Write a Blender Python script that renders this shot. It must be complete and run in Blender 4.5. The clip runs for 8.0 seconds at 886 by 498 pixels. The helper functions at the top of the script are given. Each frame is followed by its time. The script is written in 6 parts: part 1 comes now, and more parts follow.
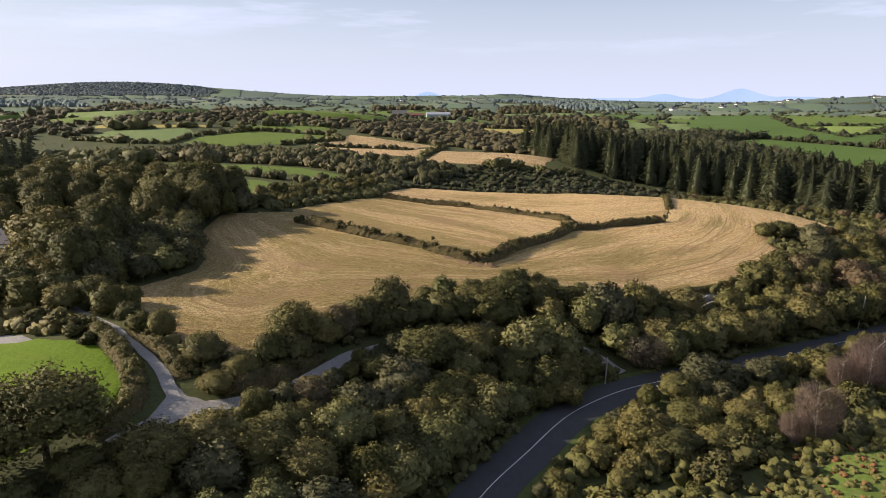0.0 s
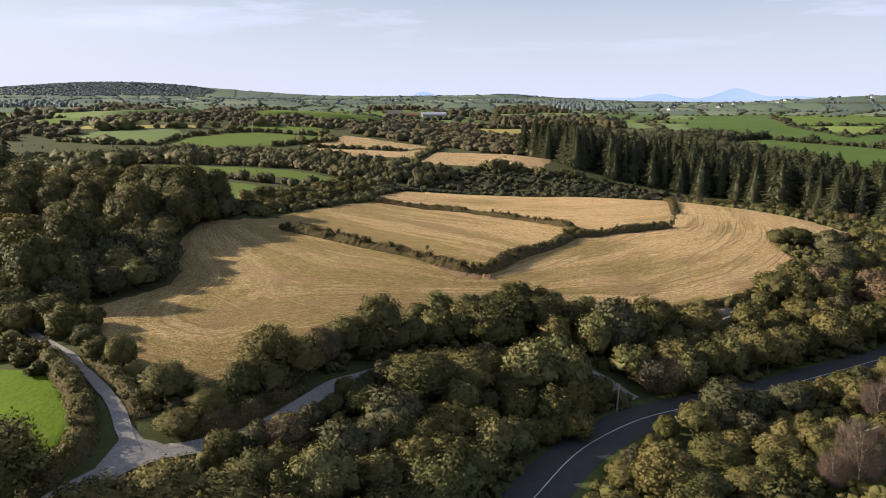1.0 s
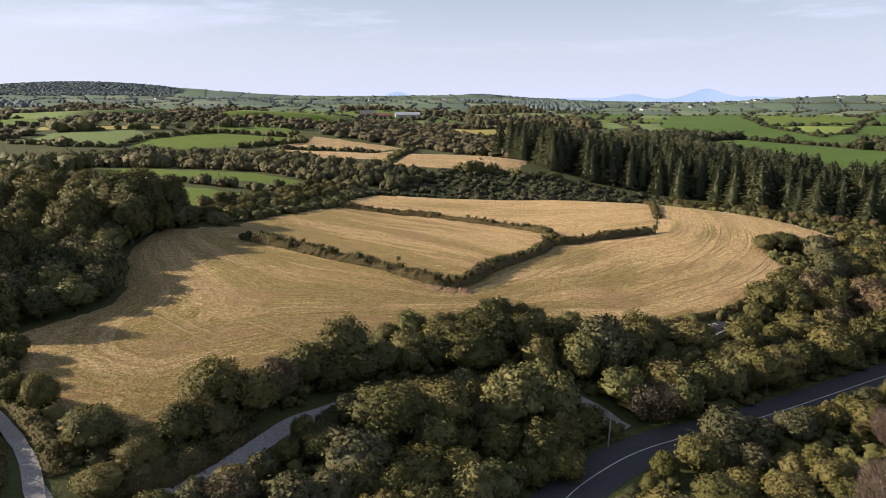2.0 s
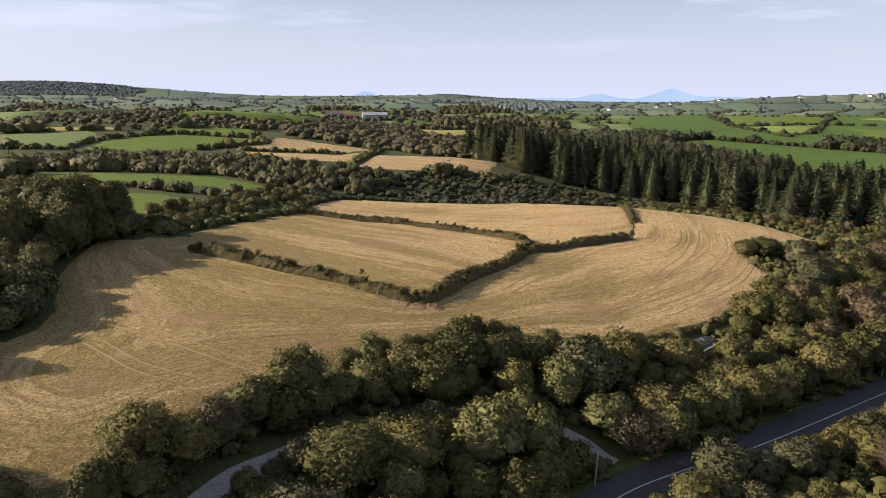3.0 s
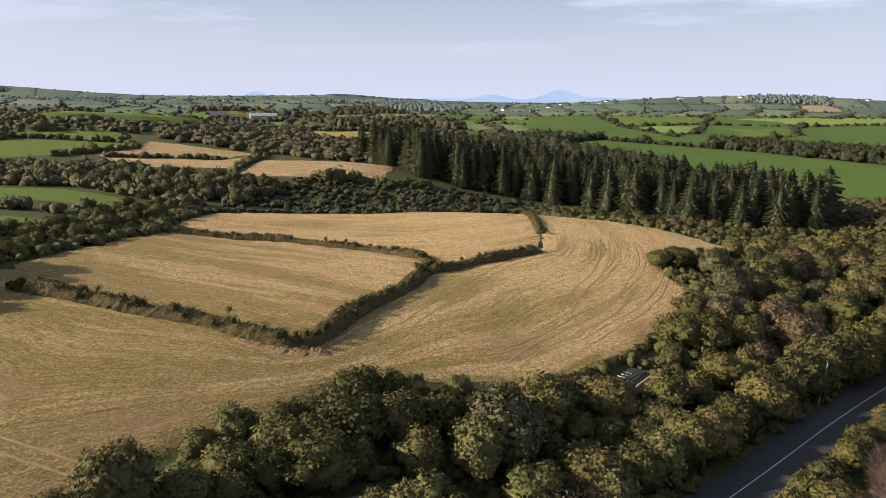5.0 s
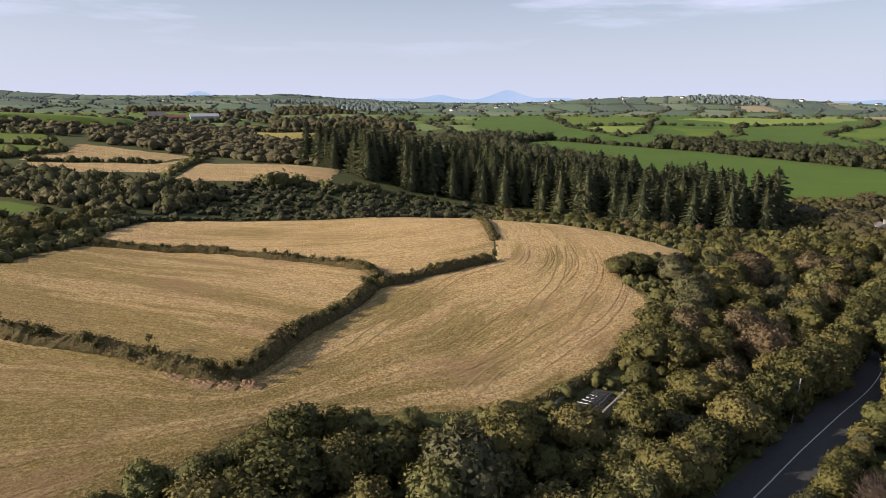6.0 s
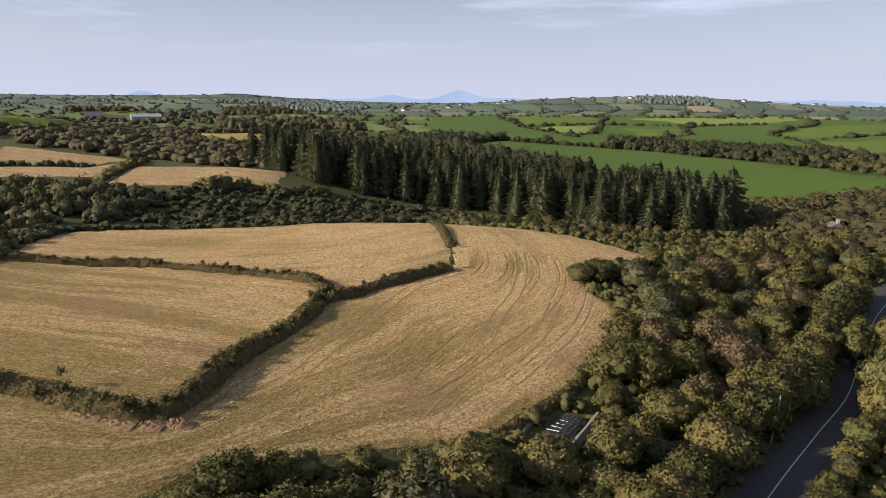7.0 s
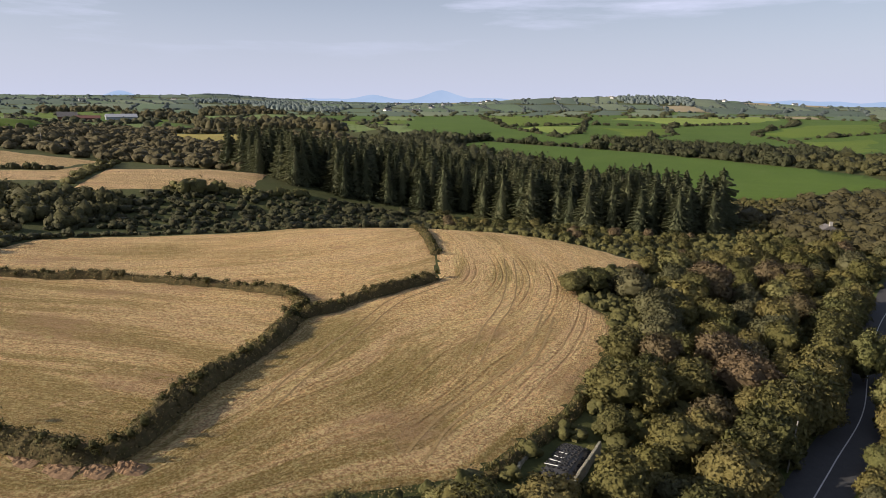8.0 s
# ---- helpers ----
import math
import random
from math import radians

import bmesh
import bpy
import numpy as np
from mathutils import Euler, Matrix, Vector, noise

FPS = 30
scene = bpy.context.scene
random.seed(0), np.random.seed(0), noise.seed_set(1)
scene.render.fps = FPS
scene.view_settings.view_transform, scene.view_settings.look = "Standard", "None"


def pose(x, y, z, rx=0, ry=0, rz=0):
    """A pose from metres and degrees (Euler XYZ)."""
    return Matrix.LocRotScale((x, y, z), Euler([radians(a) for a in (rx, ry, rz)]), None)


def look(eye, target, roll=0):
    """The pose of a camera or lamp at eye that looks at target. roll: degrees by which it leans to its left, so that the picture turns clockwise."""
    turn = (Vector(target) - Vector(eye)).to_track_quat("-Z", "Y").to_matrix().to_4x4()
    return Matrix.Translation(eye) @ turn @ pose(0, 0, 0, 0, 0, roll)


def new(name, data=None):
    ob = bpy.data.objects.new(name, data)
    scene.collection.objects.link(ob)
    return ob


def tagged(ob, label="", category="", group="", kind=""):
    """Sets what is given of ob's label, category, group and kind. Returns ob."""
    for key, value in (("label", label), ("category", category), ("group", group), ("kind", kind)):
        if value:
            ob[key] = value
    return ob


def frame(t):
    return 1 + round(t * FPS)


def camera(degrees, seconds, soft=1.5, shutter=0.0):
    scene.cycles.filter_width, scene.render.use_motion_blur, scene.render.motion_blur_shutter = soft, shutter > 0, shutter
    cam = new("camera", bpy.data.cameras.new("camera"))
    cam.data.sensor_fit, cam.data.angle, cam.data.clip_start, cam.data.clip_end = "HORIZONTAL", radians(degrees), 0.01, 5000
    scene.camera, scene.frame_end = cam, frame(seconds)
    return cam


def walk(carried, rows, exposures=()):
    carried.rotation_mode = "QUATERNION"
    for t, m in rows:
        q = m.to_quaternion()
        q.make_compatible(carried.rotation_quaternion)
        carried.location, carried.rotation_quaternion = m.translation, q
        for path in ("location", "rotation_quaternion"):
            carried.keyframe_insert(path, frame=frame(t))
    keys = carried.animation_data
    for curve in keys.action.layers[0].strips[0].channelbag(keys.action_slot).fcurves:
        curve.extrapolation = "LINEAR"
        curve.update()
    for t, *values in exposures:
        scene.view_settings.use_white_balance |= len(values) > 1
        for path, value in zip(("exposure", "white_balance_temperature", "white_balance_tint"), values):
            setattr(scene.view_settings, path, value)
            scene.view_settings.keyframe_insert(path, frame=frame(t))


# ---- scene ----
cam = camera(66.9, 8.0, soft=0.6)
METRES, EYE, TILT, LEAN, TURN = 72.0, 35.8, 2.68, 3.52, 0.0
ROWS = [
    (0.0, 0.0, 0.0, 0.0, 1.0, -15.14, -3.68),
    (0.5, 0.0007, 0.0665, -0.0033, 0.91, -15.15, -3.68),
    (1.0, 0.0019, 0.1346, -0.0068, 0.67, -15.13, -3.67),
    (1.5, 0.0041, 0.2018, -0.0102, -0.44, -15.05, -3.72),
    (3.0, 0.0181, 0.3986, -0.0193, -4.16, -14.8, -3.9),
    (3.5, 0.0267, 0.4626, -0.0221, -6.33, -14.64, -4.01),
    (4.0, 0.0376, 0.5254, -0.0241, -8.39, -14.49, -4.12),
    (4.5, 0.0504, 0.5852, -0.0256, -10.65, -14.32, -4.24),
    (6.0, 0.0982, 0.7639, -0.0296, -17.22, -13.8, -4.47),
    (6.5, 0.1147, 0.8198, -0.0313, -19.38, -13.63, -4.55),
    (7.0, 0.1319, 0.874, -0.0337, -21.27, -13.48, -4.61),
    (7.5, 0.1501, 0.9255, -0.036, -22.26, -13.4, -4.65),
    (8.0, 0.169, 0.978, -0.038, -22.76, -13.35, -4.64),
]
walk(cam, [(t, pose(0, 0, EYE, TILT, LEAN, TURN) @ pose(METRES * x, METRES * y, METRES * z, 90 + pitch, roll, yaw)) for t, x, y, z, yaw, pitch, roll in ROWS],
     [(0.0, 0.78), (3.5, 0.7), (6.5, 0.54), (8.0, 0.44)])

# ---- sky and sun ----
SUN_ELEVATION, SUN_AZIMUTH = 24.0, -82.0  # degrees; azimuth from +y towards +x
world = bpy.data.worlds.new("sky")
scene.world = world
world.use_nodes = True
wn, wl = world.node_tree.nodes, world.node_tree.links
wn.clear()
sky = wn.new("ShaderNodeTexSky")
sky.sky_type, sky.sun_disc = "NISHITA", False
sky.sun_elevation, sky.sun_rotation = radians(SUN_ELEVATION), radians(SUN_AZIMUTH)
sky.air_density, sky.dust_density, sky.ozone_density, sky.altitude = 1.0, 1.6, 1.2, 60
# thin high cloud, denser towards the horizon
wco = wn.new("ShaderNodeTexCoord")
sep = wn.new("ShaderNodeSeparateXYZ")
wl.new(wco.outputs["Generated"], sep.inputs[0])
stretch = wn.new("ShaderNodeMapping")
stretch.inputs["Rotation"].default_value = (0, radians(3), radians(12))
stretch.inputs["Scale"].default_value = (1.3, 1.3, 11.0)
wl.new(wco.outputs["Generated"], stretch.inputs[0])
cirrus = wn.new("ShaderNodeTexNoise")
cirrus.inputs["Scale"].default_value, cirrus.inputs["Detail"].default_value, cirrus.inputs["Roughness"].default_value = 2.0, 7, 0.6
wl.new(stretch.outputs[0], cirrus.inputs["Vector"])
ramp = wn.new("ShaderNodeValToRGB")
ramp.color_ramp.elements[0].position, ramp.color_ramp.elements[1].position = 0.52, 0.7
ramp.color_ramp.elements[1].color = (0.55, 0.55, 0.55, 1)
wl.new(cirrus.outputs["Fac"], ramp.inputs[0])
veil = wn.new("ShaderNodeMapRange")
veil.inputs["From Min"].default_value, veil.inputs["From Max"].default_value = 0.0, 0.2
veil.inputs["To Min"].default_value, veil.inputs["To Max"].default_value = 0.9, 0.26
wl.new(sep.outputs["Z"], veil.inputs["Value"])
high = wn.new("ShaderNodeMapRange")
high.inputs["From Min"].default_value, high.inputs["From Max"].default_value = 0.05, 0.13
wl.new(sep.outputs["Z"], high.inputs["Value"])
wisps = wn.new("ShaderNodeMath"); wisps.operation = "MULTIPLY"
wl.new(ramp.outputs[0], wisps.inputs[0]); wl.new(high.outputs[0], wisps.inputs[1])
total = wn.new("ShaderNodeMath"); total.operation = "ADD"; total.use_clamp = True
wl.new(wisps.outputs[0], total.inputs[0]); wl.new(veil.outputs[0], total.inputs[1])
mixed = wn.new("ShaderNodeMix"); mixed.data_type = "RGBA"
mixed.inputs["B"].default_value = (7.6, 8.1, 10.5, 1)
wl.new(total.outputs[0], mixed.inputs["Factor"]); wl.new(sky.outputs[0], mixed.inputs["A"])
bg = wn.new("ShaderNodeBackground")
bg.inputs["Strength"].default_value = 0.064
wl.new(mixed.outputs["Result"], bg.inputs["Color"])
wout = wn.new("ShaderNodeOutputWorld")
wl.new(bg.outputs[0], wout.inputs[0])

sun = new("sun", bpy.data.lights.new("sun", "SUN"))
sun.data.energy, sun.data.angle, sun.data.color = 5.0, radians(0.53), (1.0, 0.87, 0.71)
se, sa = radians(SUN_ELEVATION), radians(SUN_AZIMUTH)
sun_from = Vector((math.sin(sa) * math.cos(se), math.cos(sa) * math.cos(se), math.sin(se)))
sun.matrix_world = look(sun_from * 100, (0, 0, 0))

# ---- the lie of the land: centre x, y, spread and height of each rise or hollow ----
NEAR_MOUNDS = [
    (-40, 75, 30, 4.12),
    (-30, 130, 40, -1.62),
    (10, 130, 40, 2.24),
    (45, 165, 40, -0.76),
    (30, 95, 24, -4.66),
    (75, 110, 28, -2.89),
    (115, 128, 30, -1.58),
    (10, 55, 24, -5.67),
    (40, 58, 20, 3.87),
    (60, 60, 35, -3.60),
    (-50, 170, 50, 3.46),
    (100, 190, 35, 2.67),
    (150, 200, 45, -2.75),
    (150, 140, 45, -6.59),
    (0, 235, 40, -3.09),
    (70, 225, 40, 5.21),
    (20, 270, 22, -1.94),
    (60, 272, 24, -2.21),
]
WIDE_MOUNDS = [
    (95, 255, 25, -2.26),
    (40, 320, 30, 5.31),
    (120, 300, 60, -6.91),
    (0, 330, 60, 2.59),
    (-90, 230, 70, 6.97),
    (-80, 330, 90, -3.23),
    (-30, 20, 50, -1.43),
    (230, 250, 60, -3.68),
    (270, 330, 70, -0.19),
    (430, 470, 100, -7.78),
    (330, 420, 110, 0.24),
    (60, 480, 100, -3.97),
    (50, 620, 120, -5.10),
    (-130, 480, 140, 13.64),
    (500, 650, 200, 1.03),
    (200, 800, 250, 0.84),
    (-300, 800, 250, 6.18),
]
FAR_HILLS = [
    (-1560, 3180, 400, 62), (-1000, 3300, 290, 11), (330, 2950, 300, 15),
    (1180, 1560, 260, 15), (1420, 1500, 200, 6), (-250, 2950, 320, 6),
]
ROAD_LINE = [(-14, -60), (-8, 0), (-5, 30), (-1.5, 50), (3.1, 62.2), (9.1, 71.9), (14.9, 80.8), (20.5, 86.7), (26.5, 91.4), (34, 95.2),
             (45, 99.8), (58.2, 106.1), (70.1, 112.1), (82.1, 118), (98, 126), (118, 139), (150, 158), (200, 180), (320, 205)]


def ease(v, a, b):
    t = np.clip((v - a) / (b - a), 0, 1)
    return t * t * (3 - 2 * t)


def smooth_line(points, step=1.5):
    """A Catmull-Rom curve through points, sampled about every step metres."""
    p = np.array([2 * np.array(points[0]) - points[1], *points, 2 * np.array(points[-1]) - points[-2]], float)
    out = []
    for i in range(1, len(p) - 2):
        n = max(2, int(np.linalg.norm(p[i + 1] - p[i]) / step))
        for k in range(n):
            t = k / n
            out.append(0.5 * (2 * p[i] + (p[i + 1] - p[i - 1]) * t + (2 * p[i - 1] - 5 * p[i] + 4 * p[i + 1] - p[i + 2]) * t ** 2
                              + (3 * p[i] - p[i - 1] - 3 * p[i + 1] + p[i + 2]) * t ** 3))
    out.append(p[-2])
    return np.array(out)


def raw_height(x, y):
    x, y = np.asarray(x, float), np.asarray(y, float)
    r = np.hypot(x, y - 40)
    bearing = np.degrees(np.arctan2(x, y - 40))
    east = ease(bearing, 36, 50)
    vale = ease(bearing, 4, 10) * (1 - ease(bearing, 22, 30))
    z = 1 + 13 * ease(r, 150, 700) + (1 - 0.45 * east) * (24 - 8 * vale) * ease(r, 800, 1800) + (1 - east) * (12 - 9 * vale) * ease(r, 2000, 3400)
    for cx, cy, s, h in NEAR_MOUNDS + WIDE_MOUNDS + FAR_HILLS:
        z = z + h * np.exp(-((x - cx) ** 2 + (y - cy) ** 2) / (2 * s * s))
    return z


ROAD = smooth_line(ROAD_LINE)
ROAD_Z = np.convolve(np.pad(raw_height(ROAD[:, 0], ROAD[:, 1]), 6, "edge"), np.ones(13) / 13, "valid")


def near_line(x, y, line):
    """Distance from each point to the line, and the number of the nearest sample."""
    x, y = np.atleast_1d(np.asarray(x, float)), np.atleast_1d(np.asarray(y, float))
    best, which = np.empty(x.shape), np.empty(x.shape, int)
    for a in range(0, len(x), 4000):
        d = (x[a:a + 4000, None] - line[None, :, 0]) ** 2 + (y[a:a + 4000, None] - line[None, :, 1]) ** 2
        which[a:a + 4000] = np.argmin(d, axis=1)
        best[a:a + 4000] = d[np.arange(len(d)), which[a:a + 4000]]
    return np.sqrt(best), which


def height(x, y):
    """The ground's height; the road lies in a shallow cutting."""
    x, y = np.asarray(x, float), np.asarray(y, float)
    z = raw_height(x, y)
    shape = z.shape
    z, xf, yf = z.ravel(), x.ravel(), y.ravel()
    d, k = near_line(xf, yf, ROAD)
    w = 1 - ease(d, 4.5, 10)
    z = z * (1 - w) + ROAD_Z[k] * w
    z = z + 0.12 * np.sin(xf * 0.21 + 1.3 * np.sin(yf * 0.13)) * np.sin(yf * 0.17) * ease(d, 6, 15)
    return z.reshape(shape)


def ground(x, y):
    return float(height(np.array([x]), np.array([y]))[0])

# ---- materials ----
def shader(name):
    m = bpy.data.materials.new(name)
    m.use_nodes = True
    m.node_tree.nodes.clear()
    return m, m.node_tree.nodes, m.node_tree.links


def node(nodes, kind, **values):
    n = nodes.new(kind)
    for k, v in values.items():
        n.inputs[k.replace("_", " ")].default_value = v
    return n


def blend(nodes, links, fac, a, b, mode="MIX"):
    """A colour mix; fac, a and b are sockets or values."""
    n = nodes.new("ShaderNodeMix")
    n.data_type, n.blend_type = "RGBA", mode
    for key, v in (("Factor", fac), ("A", a), ("B", b)):
        if hasattr(v, "links"):
            links.new(v, n.inputs[key])
        else:
            n.inputs[key].default_value = v if key == "Factor" else (*v, 1)
    return n.outputs["Result"]


def spread(nodes, links, value, lo, hi, a=0.0, b=1.0):
    n = node(nodes, "ShaderNodeMapRange", From_Min=lo, From_Max=hi, To_Min=a, To_Max=b)
    links.new(value, n.inputs["Value"])
    return n.outputs["Result"]


def grain(nodes, links, vector, scale, detail=4, rough=0.55):
    n = node(nodes, "ShaderNodeTexNoise", Scale=scale, Detail=detail, Roughness=rough)
    if vector is not None:
        links.new(vector, n.inputs["Vector"])
    return n.outputs["Fac"]


def finish(m, nodes, links, colour, rough=0.85, bump=None, strength=0.4, distance=0.1, translucent=0.0, metallic=0.0, specular=0.3, sheen=None):
    p = node(nodes, "ShaderNodeBsdfPrincipled", Roughness=rough, Metallic=metallic)
    p.inputs["Specular IOR Level"].default_value = specular
    if sheen:
        p.inputs["Sheen Weight"].default_value, p.inputs["Sheen Roughness"].default_value, p.inputs["Sheen Tint"].default_value = 0.2, 0.4, (*sheen, 1)
    if hasattr(colour, "links"):
        links.new(colour, p.inputs["Base Color"])
    else:
        p.inputs["Base Color"].default_value = (*colour, 1)
    if bump is not None:
        b = node(nodes, "ShaderNodeBump", Strength=strength, Distance=distance)
        links.new(bump, b.inputs["Height"])
        links.new(b.outputs[0], p.inputs["Normal"])
    result = p.outputs[0]
    if translucent:
        t = nodes.new("ShaderNodeBsdfTranslucent")
        if hasattr(colour, "links"):
            links.new(colour, t.inputs["Color"])
        else:
            t.inputs["Color"].default_value = (*colour, 1)
        mix = node(nodes, "ShaderNodeMixShader", Fac=translucent)
        links.new(result, mix.inputs[1])
        links.new(t.outputs[0], mix.inputs[2])
        result = mix.outputs[0]
    out = nodes.new("ShaderNodeOutputMaterial")
    links.new(result, out.inputs[0])
    return m


def leaf_material(name, dark, light, autumn=(0.125, 0.095, 0.04), turned=0.1, translucent=0.13, cut=12.0, gaps=0.36):
    """Foliage: each spray its own tone, drifts of paler and turning leaves, ragged with small gaps."""
    m, n, l = shader(name)
    g = n.new("ShaderNodeNewGeometry")
    o = n.new("ShaderNodeObjectInfo")
    pos = g.outputs["Position"]
    c = blend(n, l, spread(n, l, g.outputs["Random Per Island"], 0, 1, 0.3, 0.66), dark, light)
    big = spread(n, l, grain(n, l, pos, 0.17, 3), 0.35, 0.7)
    c = blend(n, l, big, c, tuple(0.5 * (d + e) * k for d, e, k in zip(dark, light, (1.06, 1.04, 0.95))))
    turn = spread(n, l, grain(n, l, pos, 0.5, 4), 0.56, 0.72, 0.0, min(1.0, turned * 3.5))
    c = blend(n, l, turn, c, autumn)
    fleck = grain(n, l, pos, cut * 0.9, 3, 0.65)
    c = blend(n, l, spread(n, l, fleck, 0.5, 0.68, 0.0, 0.4), c, tuple(1.2 * v for v in light))
    c = blend(n, l, spread(n, l, fleck, 0.44, 0.32, 0.0, 0.5), c, tuple(0.75 * v for v in dark))
    hue = node(n, "ShaderNodeHueSaturation", Saturation=1.0)
    l.new(spread(n, l, o.outputs["Random"], 0, 1, 0.485, 0.512), hue.inputs["Hue"])
    l.new(spread(n, l, o.outputs["Random"], 0, 1, 1.3, 0.78), hue.inputs["Value"])
    l.new(c, hue.inputs["Color"])
    finish(m, n, l, hue.outputs[0], 0.65, grain(n, l, pos, cut * 1.1, 3, 0.7), 0.6, 1.0 / cut, translucent=translucent, specular=0.16)
    if not gaps:
        return m
    out = next(k for k in n if k.type == "OUTPUT_MATERIAL")
    body = out.inputs[0].links[0].from_socket
    gap = n.new("ShaderNodeMath"); gap.operation = "GREATER_THAN"; gap.inputs[1].default_value = gaps
    l.new(grain(n, l, pos, cut, 1.5, 0.6), gap.inputs[0])
    mix = n.new("ShaderNodeMixShader")
    l.new(gap.outputs[0], mix.inputs[0])
    l.new(n.new("ShaderNodeBsdfTransparent").outputs[0], mix.inputs[1])
    l.new(body, mix.inputs[2])
    l.new(mix.outputs[0], out.inputs[0])
    return m


def bark_material(name, a, b):
    m, n, l = shader(name)
    co = n.new("ShaderNodeTexCoord").outputs["Object"]
    f = grain(n, l, co, 5, 6)
    return finish(m, n, l, blend(n, l, spread(n, l, f, 0.35, 0.65), a, b), 0.9, f, 0.6, 0.05)


def grass_material(name, a, b, dry=(0.24, 0.19, 0.08), dryness=0.2, scale=0.05, stripes=0.0):
    m, n, l = shader(name)
    pos = n.new("ShaderNodeNewGeometry").outputs["Position"]
    big = spread(n, l, grain(n, l, pos, scale, 5, 0.6), 0.35, 0.68)
    fine = spread(n, l, grain(n, l, pos, 1.7, 4, 0.7), 0.3, 0.7)
    c = blend(n, l, big, a, b)
    c = blend(n, l, spread(n, l, grain(n, l, pos, scale * 2.3, 5, 0.65), 0.52, 0.72, 0, dryness), c, dry)
    c = blend(n, l, 0.35, c, blend(n, l, fine, tuple(0.5 * v for v in a), tuple(1.3 * v for v in b)))
    if stripes:
        at = n.new("ShaderNodeAttribute"); at.attribute_name = "across"
        s = n.new("ShaderNodeMath"); s.operation = "SINE"
        k = n.new("ShaderNodeMath"); k.operation = "MULTIPLY"; k.inputs[1].default_value = 2.1
        l.new(at.outputs["Fac"], k.inputs[0]); l.new(k.outputs[0], s.inputs[0])
        c = blend(n, l, spread(n, l, s.outputs[0], -0.6, 0.6, 0, stripes), c, tuple(0.6 * v for v in a))
    return finish(m, n, l, c, 0.9, fine, 0.5, 0.12, specular=0.15)


def stubble_material(name, straw, pale, green, greenness, tram=7.4, ruts=0.7):
    """Cut cereal: swaths along the rows, paler straw, regrowth showing green, wheel tracks."""
    m, n, l = shader(name)
    g = n.new("ShaderNodeNewGeometry")
    at = n.new("ShaderNodeAttribute"); at.attribute_name = "across"
    re = n.new("ShaderNodeAttribute"); re.attribute_name = "regrowth"
    xyz = n.new("ShaderNodeSeparateXYZ"); l.new(g.outputs["Position"], xyz.inputs[0])

    def maths(op, a, b):
        k = n.new("ShaderNodeMath"); k.operation = op
        for i, v in enumerate((a, b)):
            if hasattr(v, "links"):
                l.new(v, k.inputs[i])
            else:
                k.inputs[i].default_value = v
        return k.outputs[0]

    def rows(fx, along):
        c = n.new("ShaderNodeCombineXYZ")
        for i, (src, k) in enumerate(((at.outputs["Fac"], fx), (xyz.outputs["X"], along), (xyz.outputs["Y"], along))):
            l.new(maths("MULTIPLY", src, k), c.inputs[i])
        return c.outputs[0]
    swath = grain(n, l, rows(0.17, 0.018), 1.0, 4, 0.6)
    lines = grain(n, l, rows(0.62, 0.07), 1.0, 4, 0.65)
    streak = grain(n, l, rows(2.1, 0.32), 1.0, 3, 0.65)
    mottle = grain(n, l, g.outputs["Position"], 0.26, 5, 0.68)
    tufts = grain(n, l, g.outputs["Position"], 1.1, 5, 0.72)
    broad = grain(n, l, g.outputs["Position"], 0.035, 5, 0.6)
    fine = grain(n, l, g.outputs["Position"], 3.4, 5, 0.8)
    c = blend(n, l, spread(n, l, streak, 0.42, 0.58), tuple(0.8 * v for v in straw), pale)
    c = blend(n, l, spread(n, l, lines, 0.5, 0.58, 0, 0.45), c, tuple(0.6 * v for v in straw))
    c = blend(n, l, spread(n, l, lines, 0.47, 0.4, 0, 0.5), c, tuple(min(0.8, 1.15 * v) for v in pale))
    c = blend(n, l, spread(n, l, mottle, 0.5, 0.64, 0, 0.5), c, tuple(0.66 * v for v in straw))
    c = blend(n, l, spread(n, l, mottle, 0.46, 0.36, 0, 0.4), c, (0.64, 0.43, 0.26))
    # broad swaths, some pinkish where the straw lies thick
    c = blend(n, l, spread(n, l, swath, 0.5, 0.56, 0, 0.5), c, tuple(0.66 * v for v in straw))
    c = blend(n, l, maths("MULTIPLY", spread(n, l, swath, 0.48, 0.42, 0, 0.75), spread(n, l, fine, 0.42, 0.56, 0.5, 1.0)), c, (0.66, 0.42, 0.245))
    c = blend(n, l, spread(n, l, tufts, 0.51, 0.57, 0, 0.62), c, tuple(0.42 * v for v in straw))
    clods = grain(n, l, g.outputs["Position"], 2.0, 3, 0.6)
    c = blend(n, l, spread(n, l, clods, 0.47, 0.41, 0, 0.65), c, tuple(0.36 * v for v in straw))
    c = blend(n, l, spread(n, l, clods, 0.55, 0.62, 0, 0.55), c, tuple(min(0.85, 1.3 * v) for v in pale))
    c = blend(n, l, spread(n, l, fine, 0.47, 0.41, 0, 0.6), c, tuple(0.34 * v for v in straw))
    c = blend(n, l, spread(n, l, fine, 0.51, 0.56, 0, 0.7), c, tuple(min(0.85, 1.3 * v) for v in pale))
    patch = maths("MULTIPLY", maths("ADD", re.outputs["Fac"], spread(n, l, broad, 0.4, 0.64, -0.15, 0.45)), spread(n, l, swath, 0.44, 0.54, 0.25, 1.3))
    patch = maths("MULTIPLY", patch, spread(n, l, lines, 0.36, 0.56, 0.5, 1.0))
